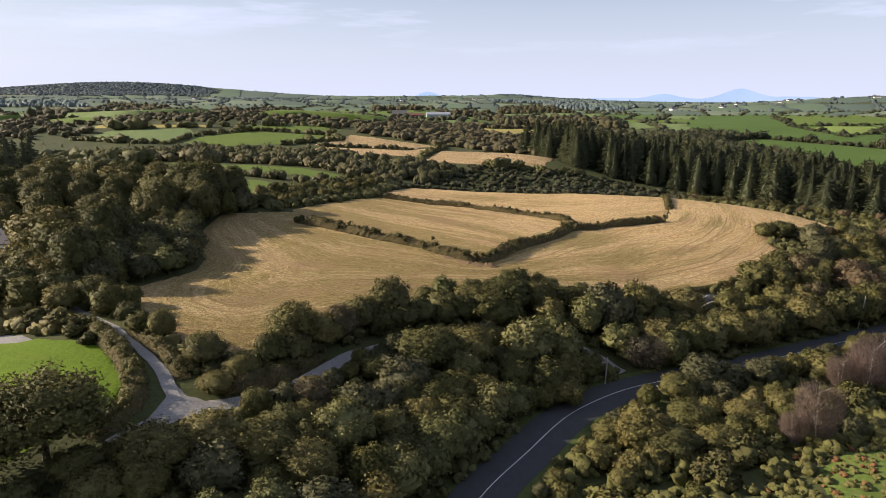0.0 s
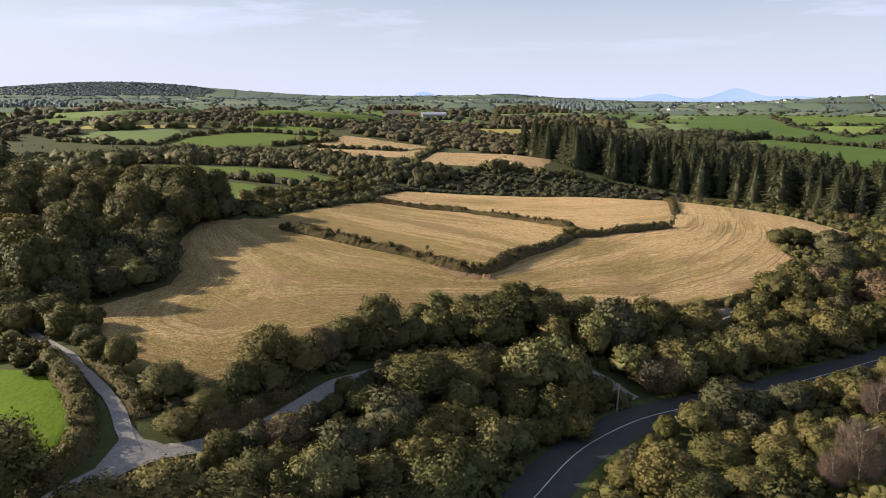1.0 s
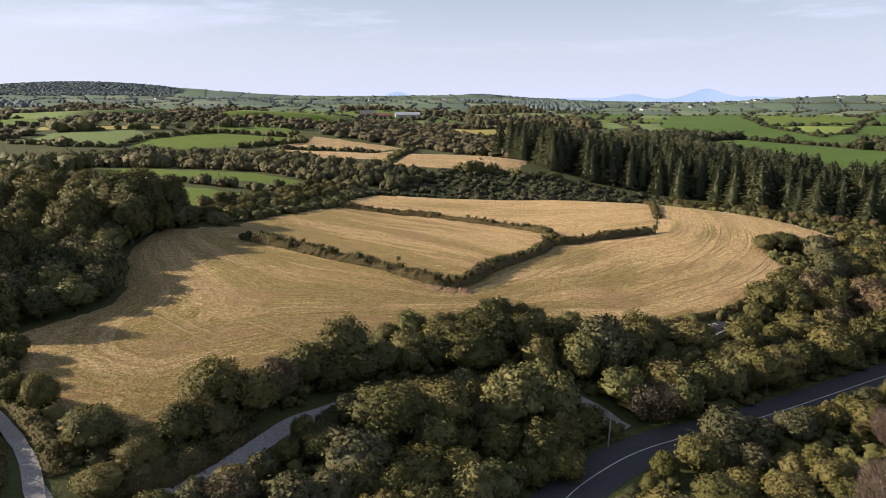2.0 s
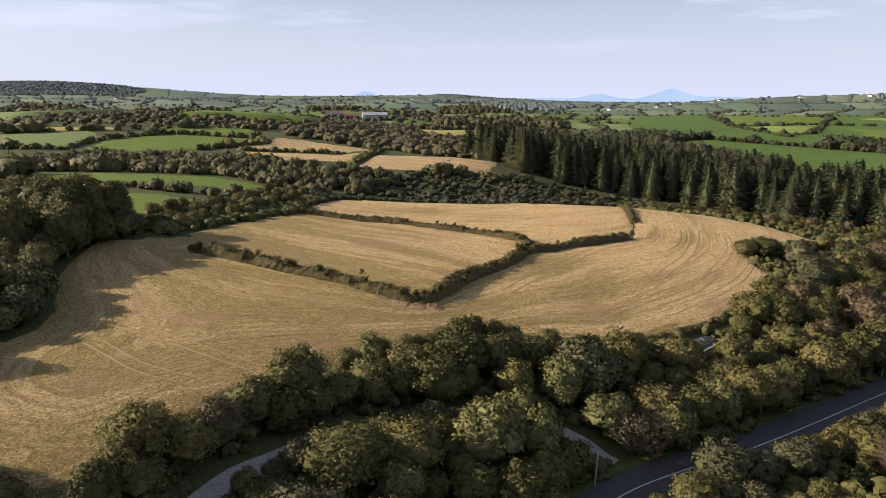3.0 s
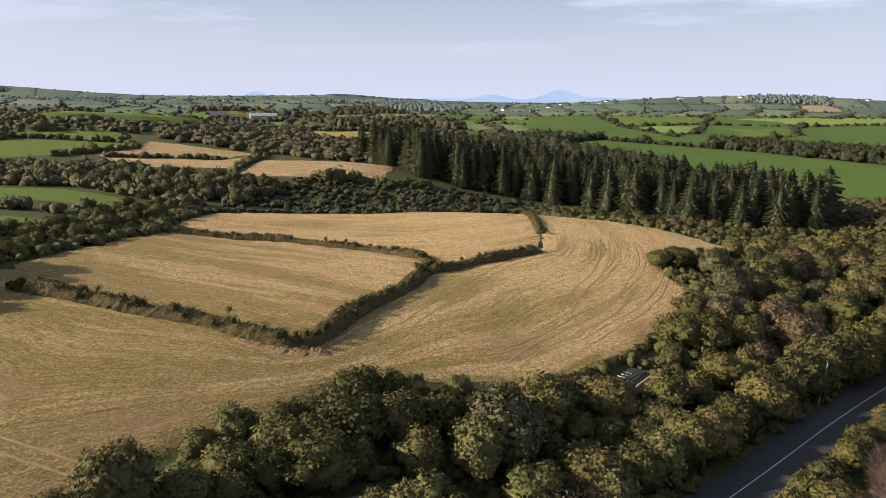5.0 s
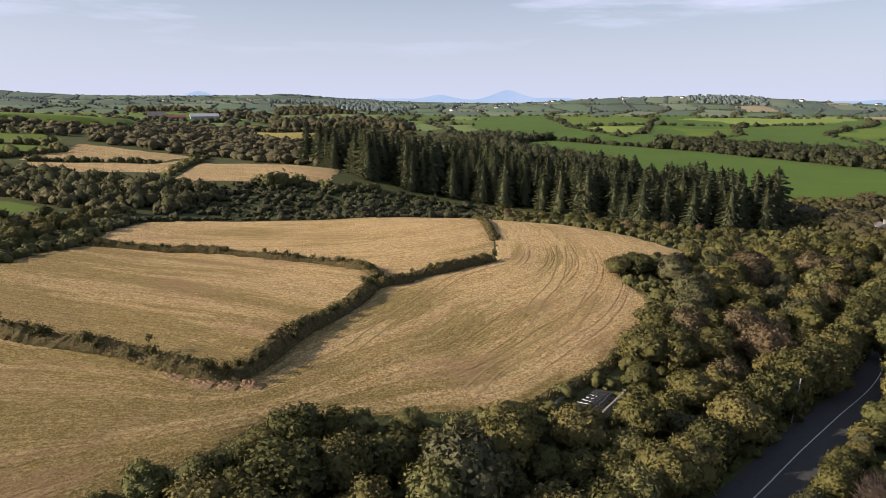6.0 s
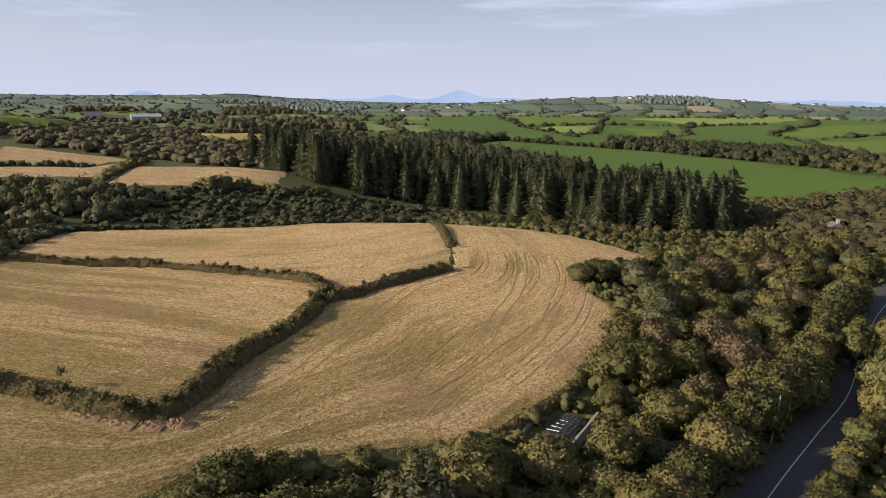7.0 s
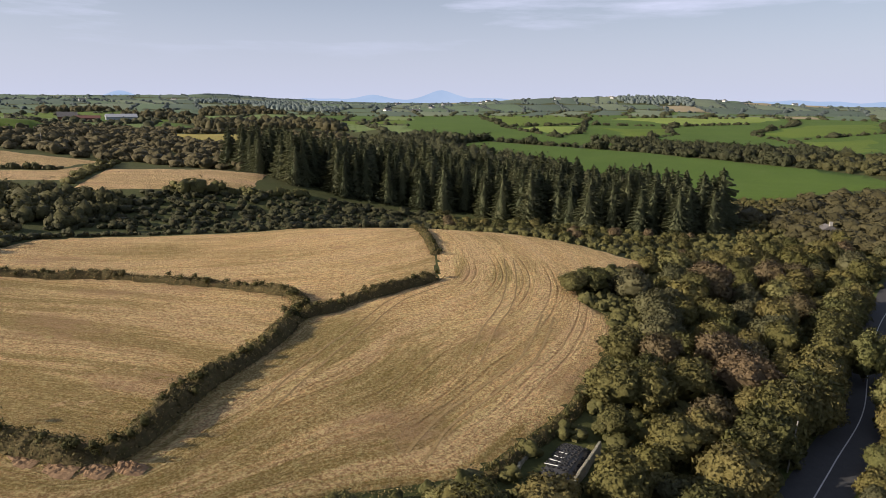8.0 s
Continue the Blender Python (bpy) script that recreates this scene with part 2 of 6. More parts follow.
    c = blend(n, l, maths("MULTIPLY", maths("MAXIMUM", maths("MINIMUM", maths("MULTIPLY", patch, greenness), 0.9), 0.0), maths("MULTIPLY", spread(n, l, fine, 0.44, 0.58, 1.0, 0.65), spread(n, l, streak, 0.4, 0.58, 1.0, 0.7))), c, green)
    # worn patches of pinkish earth
    bare = grain(n, l, rows(0.1, 0.05), 1.0, 4, 0.65)
    c = blend(n, l, maths("MULTIPLY", spread(n, l, bare, 0.55, 0.68, 0, 0.7), spread(n, l, fine, 0.44, 0.54, 0.4, 1.0)), c, (0.4, 0.24, 0.145))
    # wheel tracks in pairs
    off = maths("ABSOLUTE", maths("SUBTRACT", maths("PINGPONG", at.outputs["Fac"], tram / 2), 0.9), 0)
    track = maths("MULTIPLY", spread(n, l, off, 0.12, 0.3, ruts, 0), spread(n, l, grain(n, l, g.outputs["Position"], 0.03, 4), 0.46, 0.6))
    c = blend(n, l, track, c, tuple(0.4 * v for v in straw))
    h = maths("ADD", maths("ADD", maths("ADD", tufts, clods), streak), maths("SUBTRACT", maths("ADD", fine, lines), track))
    return finish(m, n, l, c, 0.9, h, 1.0, 0.6, specular=0.08, sheen=(1.0, 0.76, 0.46))


def rough_material(name, a, b, scale, bump=0.4, distance=0.05, rough=0.9, metallic=0.0):
    m, n, l = shader(name)
    pos = n.new("ShaderNodeNewGeometry").outputs["Position"]
    f = grain(n, l, pos, scale, 6, 0.65)
    w = grain(n, l, pos, scale * 0.12, 3)
    c = blend(n, l, spread(n, l, f, 0.3, 0.7), a, b)
    c = blend(n, l, spread(n, l, w, 0.4, 0.65, 0, 0.45), c, tuple(0.5 * (p + q) * 0.75 for p, q in zip(a, b)))
    return finish(m, n, l, c, rough, f, bump, distance, metallic=metallic)


LEAF = {
    "scrub": leaf_material("leaf_olive", (0.04, 0.036, 0.012), (0.206, 0.185, 0.0645)),
    "light": leaf_material("leaf_light_green", (0.0509, 0.0495, 0.0172), (0.237, 0.23, 0.0896), turned=0.05),
    "dark": leaf_material("leaf_dark_green", (0.0289, 0.0275, 0.0103), (0.154, 0.147, 0.0527), turned=0.04),
    "yellow": leaf_material("leaf_yellow_green", (0.0512, 0.0464, 0.015), (0.216, 0.196, 0.066), turned=0.08),
    "grey": leaf_material("leaf_grey_willow", (0.0387, 0.0376, 0.0194), (0.145, 0.141, 0.0697), turned=0.02),
    "brown": leaf_material("leaf_turning_brown", (0.0481, 0.0381, 0.0212), (0.206, 0.155, 0.0886), turned=0.15),
    "drab": leaf_material("leaf_drab_scrub", (0.0359, 0.0319, 0.0148), (0.116, 0.0994, 0.0482), (0.105, 0.085, 0.05), 0.12, cut=1.8, gaps=0),
    "twig": leaf_material("twig_pinkish_brown", (0.145, 0.107, 0.0883), (0.297, 0.222, 0.191), turned=0.1, translucent=0.4),
    "dead": leaf_material("twig_grey_brown", (0.0862, 0.0782, 0.0517), (0.184, 0.167, 0.115), turned=0.1, translucent=0.1),
    "conifer": leaf_material("needle_blue_green", (0.0536, 0.0699, 0.0355), (0.126, 0.129, 0.0708), (0.085, 0.075, 0.046), 0.08, 0.25, cut=4.0, gaps=0.34),
    "hedge": leaf_material("leaf_hedge", (0.029, 0.0306, 0.011), (0.119, 0.106, 0.038), (0.15, 0.105, 0.05), 0.22),
    "heath": leaf_material("leaf_heath", (0.024, 0.027, 0.013), (0.068, 0.066, 0.03), (0.085, 0.058, 0.03), 0.22, cut=3.0, gaps=0),
    "mid": leaf_material("leaf_valley_trees", (0.033, 0.0302, 0.0132), (0.136, 0.125, 0.0546), (0.1, 0.08, 0.036), 0.12, cut=3.2, gaps=0),
    "far": leaf_material("leaf_distant", (0.027, 0.0335, 0.0171), (0.084, 0.0837, 0.0418), (0.1, 0.078, 0.046), 0.15, 0.15, cut=1.5, gaps=0),
    # blue-grey aerial haze is mixed into the colours of these two leaves
    "haze": leaf_material("leaf_far_hazed", (0.081, 0.105, 0.108), (0.131, 0.158, 0.15), (0.1, 0.1, 0.085), 0.06, 0.15, cut=0.5, gaps=0),
    "forest": leaf_material("leaf_hill_forest_hazed", (0.058, 0.076, 0.084), (0.075, 0.096, 0.102), (0.07, 0.088, 0.09), 0.05, 0.1, cut=0.3, gaps=0),
    "bramble": leaf_material("leaf_bramble", (0.0288, 0.028, 0.0096), (0.129, 0.125, 0.0461), (0.15, 0.09, 0.03), 0.1),
    "bracken": leaf_material("frond_bracken", (0.098, 0.0525, 0.02), (0.21, 0.119, 0.048), (0.2, 0.09, 0.03), 0.3, 0.15),
    "straw": leaf_material("grass_dry", (0.22, 0.165, 0.07), (0.44, 0.34, 0.16), (0.2, 0.18, 0.06), 0.2, 0.2),
}
BARK = bark_material("bark_grey_brown", (0.05, 0.04, 0.03), (0.15, 0.13, 0.1))
BIRCH_BARK = bark_material("bark_birch", (0.3, 0.26, 0.22), (0.5, 0.46, 0.41))
GROUND = grass_material("rough_ground", (0.04, 0.048, 0.017), (0.08, 0.085, 0.03), (0.11, 0.088, 0.045), 0.5, 0.03)
BANK = grass_material("bank_dry_grass", (0.055, 0.046, 0.02), (0.115, 0.088, 0.04), (0.2, 0.14, 0.065), 0.6, 0.4)
PASTURE = grass_material("pasture", (0.09, 0.132, 0.02), (0.12, 0.165, 0.026), (0.17, 0.19, 0.06), 0.25, 0.03)
PASTURE_PALE = grass_material("pasture_pale", (0.12, 0.165, 0.055), (0.16, 0.205, 0.07), (0.2, 0.19, 0.08), 0.35, 0.012)
PASTURE_DEEP = grass_material("pasture_deep", (0.062, 0.106, 0.018), (0.086, 0.136, 0.024), (0.13, 0.17, 0.05), 0.35, 0.02, 0.18)
# far fields: base colours muted towards grey-blue to carry the aerial haze
FAR_PALE = grass_material("far_pasture_pale_hazed", (0.139, 0.166, 0.107), (0.161, 0.192, 0.122), (0.26, 0.27, 0.16), 0.3, 0.006)
FAR_GREEN = grass_material("far_pasture_green_hazed", (0.0982, 0.137, 0.0849), (0.117, 0.159, 0.093), (0.2, 0.22, 0.12), 0.3, 0.006)
FAR_DULL = grass_material("far_pasture_dull_hazed", (0.0864, 0.115, 0.0856), (0.0982, 0.129, 0.093), (0.16, 0.18, 0.12), 0.3, 0.006)
FAR_STRAW = grass_material("far_stubble_hazed", (0.27, 0.22, 0.13), (0.33, 0.27, 0.17), (0.3, 0.29, 0.16), 0.3, 0.006)
LIME = grass_material("pasture_lime", (0.17, 0.22, 0.045), (0.21, 0.265, 0.06), (0.23, 0.24, 0.08), 0.25, 0.02)
LAWN = grass_material("lawn", (0.085, 0.14, 0.006), (0.125, 0.185, 0.01), (0.19, 0.2, 0.03), 0.35, 0.09)
CLEARING = grass_material("rough_clearing", (0.07, 0.105, 0.02), (0.13, 0.17, 0.035), (0.19, 0.14, 0.06), 0.7, 0.3)
VERGE = grass_material("verge", (0.05, 0.07, 0.018), (0.09, 0.105, 0.03), (0.14, 0.11, 0.05), 0.4, 0.25)
STUBBLE = stubble_material("stubble", (0.66, 0.375, 0.158), (0.92, 0.56, 0.275), (0.175, 0.136, 0.03), 1.4, 7.4, 0.5)
STUBBLE_DRY = stubble_material("stubble_dry", (0.66, 0.375, 0.162), (0.92, 0.56, 0.275), (0.2, 0.148, 0.038), 1.3, 14.0, 0.4)
STUBBLE_FAR = stubble_material("stubble_pale", (0.46, 0.305, 0.145), (0.6, 0.43, 0.225), (0.36, 0.27, 0.1), 0.5, 9.0, 0.3)
MEADOW = grass_material("cut_meadow", (0.27, 0.22, 0.06), (0.34, 0.28, 0.085), (0.4, 0.31, 0.12), 0.4, 0.02)
ASPHALT = rough_material("asphalt", (0.036, 0.036, 0.038), (0.066, 0.065, 0.066), 9, 0.25, 0.02)
GRAVEL = rough_material("gravel", (0.16, 0.15, 0.14), (0.34, 0.32, 0.3), 4, 0.5, 0.04)
PAINT = rough_material("road_paint", (0.34, 0.34, 0.33), (0.56, 0.56, 0.54), 3, 0.1, 0.01)
RUT = rough_material("flattened_straw", (0.2, 0.135, 0.055), (0.42, 0.285, 0.13), 2.5, 0.6, 0.08)
EARTH = rough_material("dry_earth", (0.16, 0.095, 0.05), (0.34, 0.215, 0.12), 2.2, 0.8, 0.1)
TIMBER = rough_material("weathered_timber", (0.2, 0.18, 0.15), (0.4, 0.37, 0.33), 6, 0.4, 0.02)
CONCRETE = rough_material("concrete", (0.3, 0.28, 0.25), (0.5, 0.47, 0.43), 3, 0.4, 0.03)
WHITEWASH = rough_material("white_render", (0.68, 0.67, 0.64), (0.82, 0.81, 0.79), 2, 0.2, 0.02)
SLATE = rough_material("roof_slate", (0.09, 0.085, 0.085), (0.18, 0.165, 0.16), 3, 0.4, 0.03)
RED_TIN = rough_material("red_painted_tin", (0.13, 0.06, 0.05), (0.18, 0.085, 0.07), 2, 0.2, 0.02)
GREY_TIN = rough_material("grey_tin", (0.26, 0.27, 0.29), (0.38, 0.39, 0.42), 2, 0.2, 0.02, 0.5)
RUBBER = rough_material("black_rubber", (0.012, 0.012, 0.013), (0.04, 0.04, 0.042), 5, 0.3, 0.02, 0.7)
SHEET = rough_material("black_sheeting", (0.02, 0.02, 0.022), (0.06, 0.06, 0.065), 2.5, 0.5, 0.05, 0.35)
GLASS = finish(*shader("window_glass"), (0.02, 0.025, 0.03), 0.08, specular=0.8)
MOSS = rough_material("mossy_concrete", (0.16, 0.15, 0.1), (0.34, 0.31, 0.24), 2.5, 0.5, 0.05)
# backdrop hills glow pale blue: the airlight in front of them, put into the surface
DISTANT_HILL, dn, dl = shader("distant_hill_airlight")
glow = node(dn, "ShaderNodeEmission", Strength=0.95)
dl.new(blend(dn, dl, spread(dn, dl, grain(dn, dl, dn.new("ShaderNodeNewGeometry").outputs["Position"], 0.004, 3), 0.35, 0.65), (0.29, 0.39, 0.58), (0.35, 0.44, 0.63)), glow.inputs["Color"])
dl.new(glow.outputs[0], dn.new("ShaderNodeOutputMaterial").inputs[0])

# ---- building tools ----
def part(name, bm, material, parent=None, label="", smooth=False):
    """Links a bmesh (or a mesh) as one object, under a thing or a part when one is given."""
    if isinstance(bm, bmesh.types.BMesh):
        data = bpy.data.meshes.new(name)
        bm.to_mesh(data)
        bm.free()
    else:
        data = bm
    if material is not None and not data.materials:
        data.materials.append(material)
    if smooth:
        data.polygons.foreach_set("use_smooth", [True] * len(data.polygons))
    ob = new(name, data)
    ob.parent = parent
    if label:
        tagged(ob, label)
    return ob


def empty(name, m):
    ob = new(name)
    ob.empty_display_size = 0.5
    ob.matrix_world = m
    return ob


def sheet(name, verts, faces, material):
    data = bpy.data.meshes.new(name)
    data.from_pydata([tuple(v) for v in verts], [], [tuple(f) for f in faces])
    data.materials.append(material)
    return data


def leafy(name, verts, faces, normals, material):
    """A mesh of foliage that takes the light like the rounded mass that its leaves make up."""
    data = sheet(name, verts, faces, material)
    data.polygons.foreach_set("use_smooth", [True] * len(data.polygons))
    data.normals_split_custom_set_from_vertices([tuple(v) for v in unit(normals)])
    return data


def add_box(bm, size, m=Matrix(), bevel=0.0):
    made = bmesh.ops.create_cube(bm, size=1, matrix=m @ Matrix.Diagonal((*size, 1)))
    if bevel:
        edges = {e for v in made["verts"] for e in v.link_edges}
        bmesh.ops.bevel(bm, geom=list(edges), offset=bevel, segments=1, affect="EDGES")


def tube(bm, points, radii, sides=6):
    """A tapered tube through points."""
    rings = []
    for i, p in enumerate(points):
        d = (points[min(i + 1, len(points) - 1)] - points[max(i - 1, 0)]).normalized()
        a = d.orthogonal().normalized()
        b = d.cross(a)
        rings.append([bm.verts.new(p + (a * math.cos(k * math.tau / sides) + b * math.sin(k * math.tau / sides)) * radii[i]) for k in range(sides)])
    for r, s in zip(rings, rings[1:]):
        for k in range(sides):
            bm.faces.new((r[k], r[(k + 1) % sides], s[(k + 1) % sides], s[k]))
    bm.faces.new(rings[-1])
    bm.faces.new(rings[0][::-1])


def inside(x, y, poly):
    x, y = np.atleast_1d(np.asarray(x, float)), np.atleast_1d(np.asarray(y, float))
    res = np.zeros(x.shape, bool)
    for (x0, y0), (x1, y1) in zip(poly, [*poly[1:], poly[0]]):
        if y0 != y1:
            c = ((y0 > y) != (y1 > y)) & (x < (x1 - x0) * (y - y0) / (y1 - y0) + x0)
            res ^= c
    return res


def strip(name, line, half, material, lift, z=None, across=(-1, 1), parent=None, ragged=0.0):
    """A ribbon along a line, between two offsets (in half widths) from its middle."""
    line = np.asarray(line)
    d = np.gradient(line, axis=0)
    d /= np.linalg.norm(d, axis=1)[:, None]
    n = np.stack([-d[:, 1], d[:, 0]], 1)
    cols = np.linspace(across[0], across[1], 5) * half
    verts, faces = [], []
    for i in range(len(line)):
        for c in cols * (1 + ragged * noise.noise(Vector((line[i][0] * 0.35, line[i][1] * 0.35, half)))):
            x, y = line[i] + n[i] * c
            zz = (z[i] if z is not None else ground(x, y)) + lift
            verts.append((x, y, zz))
    k = len(cols)
    for i in range(len(line) - 1):
        for j in range(k - 1):
            faces.append((i * k + j, (i + 1) * k + j, (i + 1) * k + j + 1, i * k + j + 1))
    return part(name, sheet(name, verts, [f[::-1] for f in faces], material), None, parent, smooth=True)


FIELD_POLYGONS = []


def field(name, poly, material, step, lift, label, category="field", rows=None, keep=True, group="", regrowth=None):
    """A field laid over the ground; rows(x, y) gives the metres across its rows."""
    bm = bmesh.new()
    bm.faces.new([bm.verts.new((x, y, 0)) for x, y in poly])
    bmesh.ops.triangulate(bm, faces=bm.faces[:])
    xs, ys = [p[0] for p in poly], [p[1] for p in poly]
    for lo, hi, axis in ((min(xs), max(xs), 0), (min(ys), max(ys), 1)):
        for v in np.arange(lo + step, hi, step):
            co, no = [0, 0, 0], [0, 0, 0]
            co[axis], no[axis] = v, 1
            bmesh.ops.bisect_plane(bm, geom=bm.verts[:] + bm.edges[:] + bm.faces[:], plane_co=co, plane_no=no)
    for f in bm.faces:
        if f.normal.z < 0:
            f.normal_flip()
    edge = np.array([v.is_boundary for v in bm.verts])
    data = bpy.data.meshes.new(name)
    bm.to_mesh(data)
    bm.free()
    n = len(data.vertices)
    co = np.zeros(n * 3)
    data.vertices.foreach_get("co", co)
    co = co.reshape(-1, 3)
    co[:, 2] = height(co[:, 0], co[:, 1]) + np.where(edge, -0.06, lift)
    data.vertices.foreach_set("co", co.ravel())
    a = data.attributes.new("across", "FLOAT", "POINT")
    a.data.foreach_set("value", (rows(co[:, 0], co[:, 1]) if rows else co[:, 0] * 0.5 + co[:, 1] * 0.86).astype(np.float32))
    b = data.attributes.new("regrowth", "FLOAT", "POINT")
    b.data.foreach_set("value", (regrowth(co[:, 0], co[:, 1]) if regrowth else np.full(n, 0.15)).astype(np.float32))
    data.materials.append(material)
    data.polygons.foreach_set("use_smooth", [True] * len(data.polygons))
    if keep:
        FIELD_POLYGONS.append(poly)
    return tagged(new(name, data), label, category, group, "structure")


# ---- plants ----
def unit(v):
    return v / np.maximum(np.linalg.norm(v, axis=-1, keepdims=True), 1e-9)


def sprays(p, n, size, rng, ratio=0.5, droop=0.0):
    """Small leaf sprays (bent rhombs) at points p that face roughly along n."""
    k = len(p)
    t = unit(np.cross(n, rng.normal(size=(k, 3))))
    b = np.cross(n, t)
    s = (size * rng.uniform(0.6, 1.35, k))[:, None]
    t[:, 2] -= droop
    q = np.stack([p - t * s, p - b * s * ratio + n * s * 0.12, p + t * s - n * s * 0.15, p + b * s * ratio + n * s * 0.12], 1)
    return q.reshape(-1, 3)


def quads(n, start=0):
    return (np.arange(n * 4).reshape(-1, 4) + start)


BALLS = {}


def ball(level=2):
    if level not in BALLS:
        bm = bmesh.new()
        bmesh.ops.create_icosphere(bm, subdivisions=level, radius=1)
        bm.verts.index_update()
        BALLS[level] = (np.array([v.co[:] for v in bm.verts]), [[v.index for v in f.verts] for f in bm.faces])
        bm.free()
    return BALLS[level]


def lobed(centres, radii, leaves, size, rng, hull=0.78, ratio=0.5, scatter=0.24, up=0.25, level=2, heart=None, share=0.5):
    """Foliage over a heap of lobes: rough inner bodies and leaf sprays over them. Gives vertices, faces and normals;
    the normals follow each lobe and, by the share, the whole round of the plant about its heart."""
    verts, faces, norms, start = [], [], [], 0
    heart = np.mean(centres, axis=0) if heart is None else heart
    bv, bf = ball(level)

    def lean(d, p, jitter):
        return unit(d * (1 - share) + unit(p - heart) * share + rng.normal(size=d.shape) * jitter)
    if hull:
        for c, r in zip(centres, radii):
            w = bv * (1 + 0.2 * rng.normal(size=(len(bv), 1)).clip(-1.6, 1.6)) * r * hull + c
            verts.append(w)
            norms.append(lean(bv, w, 0.3))
            faces += [[i + start for i in f] for f in bf]
            start += len(w)
    area = radii ** 2 / np.sum(radii ** 2)
    for i, (c, r) in enumerate(zip(centres, radii)):
        k = max(3, int(leaves * area[i] * 1.5)) if leaves else 0
        d = unit(rng.normal(size=(k, 3)))
        d[:, 2] += 0.18
        d = unit(d)
        p = c + d * r * (1 + scatter * rng.normal(size=(k, 1)).clip(-1.4, 1.8))
        keep = np.ones(k, bool)
        for j in range(len(centres)):
            if j != i:
                keep &= np.linalg.norm(p - centres[j], axis=1) > radii[j] * 0.82
        p, d = p[keep], d[keep]
        if not len(p):
            continue
        nrm = unit(d * 0.9 + rng.normal(size=d.shape) * 0.45 + np.array([0, 0, up]))
        v = sprays(p, nrm, size, rng, ratio)
        verts.append(v)
        norms.append(np.repeat(lean(d, p, 0.34), 4, 0))
        faces += quads(len(p), start).tolist()
        start += len(v)
    return np.concatenate(verts), faces, np.concatenate(norms)


def crown(seed, h, r, low, leaves, size, n=20, hull=0.74, level=2):
    """A broad-leaved crown h high, r in radius, that begins at low (a share of h)."""
    rng = np.random.default_rng(seed)
    mid = h * (low + 1) / 2
    rz = h * (1 - low) / 2
    d = unit(rng.normal(size=(n, 3)))
    d[:, 2] = np.where(d[:, 2] < -0.55, -d[:, 2], d[:, 2])
    reach = rng.uniform(0.58, 0.76, (n, 1))
    c = d * reach * np.array([r, r, rz]) + np.array([0, 0, mid])
    rad = rng.uniform(0.17, 0.34, n) * min(r, rz * 1.15)
    heart = np.array([0, 0, mid * 0.8])
    v, f, nn = lobed(c, rad, leaves, size, rng, hull, ratio=0.62, level=level, heart=heart, share=0.6)
    # the full body within, and loose shoots that break the outline
    bv, bf = ball(3)
    body = bv * (1 + 0.1 * rng.normal(size=(len(bv), 1))) * np.array([r, r, rz]) * hull * 0.95 + np.array([0, 0, mid])
    f = f + [[i + len(v) for i in g] for g in bf]
    v, nn = np.concatenate([v, body]), np.concatenate([nn, unit(bv + 0.3 * rng.normal(size=bv.shape))])
    k = leaves // 5
    top = rng.integers(0, n, k)
    dd = unit(unit(c[top] - heart) + 0.6 * rng.normal(size=(k, 3)) + np.array([0, 0, 0.5]))
    p = c[top] + dd * (rad[top] * rng.uniform(1.0, 1.5, k))[:, None]
    w = sprays(p, unit(np.cross(dd, rng.normal(size=dd.shape))), size * 0.9, rng, 0.34)
    f = f + quads(k, len(v)).tolist()
    return np.concatenate([v, w]), f, np.concatenate([nn, np.repeat(unit(dd + unit(p - heart)), 4, 0)])


def trunk_mesh(seed, h, spread_r, base, limbs=5, first=0.25, sides=6):
    rng = random.Random(seed)
    bm = bmesh.new()
    lean = Vector((rng.uniform(-0.08, 0.08), rng.uniform(-0.08, 0.08), 1))
    stem = [lean * (h * k) + Vector((rng.uniform(-1, 1), rng.uniform(-1, 1), 0)) * base * 0.5 * (k > 0) for k in (-0.04, 0, 0.15, 0.35, 0.6, 0.85)]
    tube(bm, stem, [base * 1.35, base * 1.15, base, base * 0.8, base * 0.5, base * 0.15], sides)
    for i in range(limbs):
        k = first + (0.75 - first) * i / max(1, limbs - 1)
        a = i * 2.4 + rng.uniform(-0.5, 0.5)
        s = lean * (h * k)
        out = Vector((math.cos(a), math.sin(a), 0)) * spread_r * rng.uniform(0.55, 0.8) * (1.1 - k * 0.6)
        rise = Vector((0, 0, h * rng.uniform(0.1, 0.25)))
        tube(bm, [s, s + out * 0.5 + rise * 0.4, s + out + rise], [base * 0.5, base * 0.32, base * 0.1], 5)
    return bm


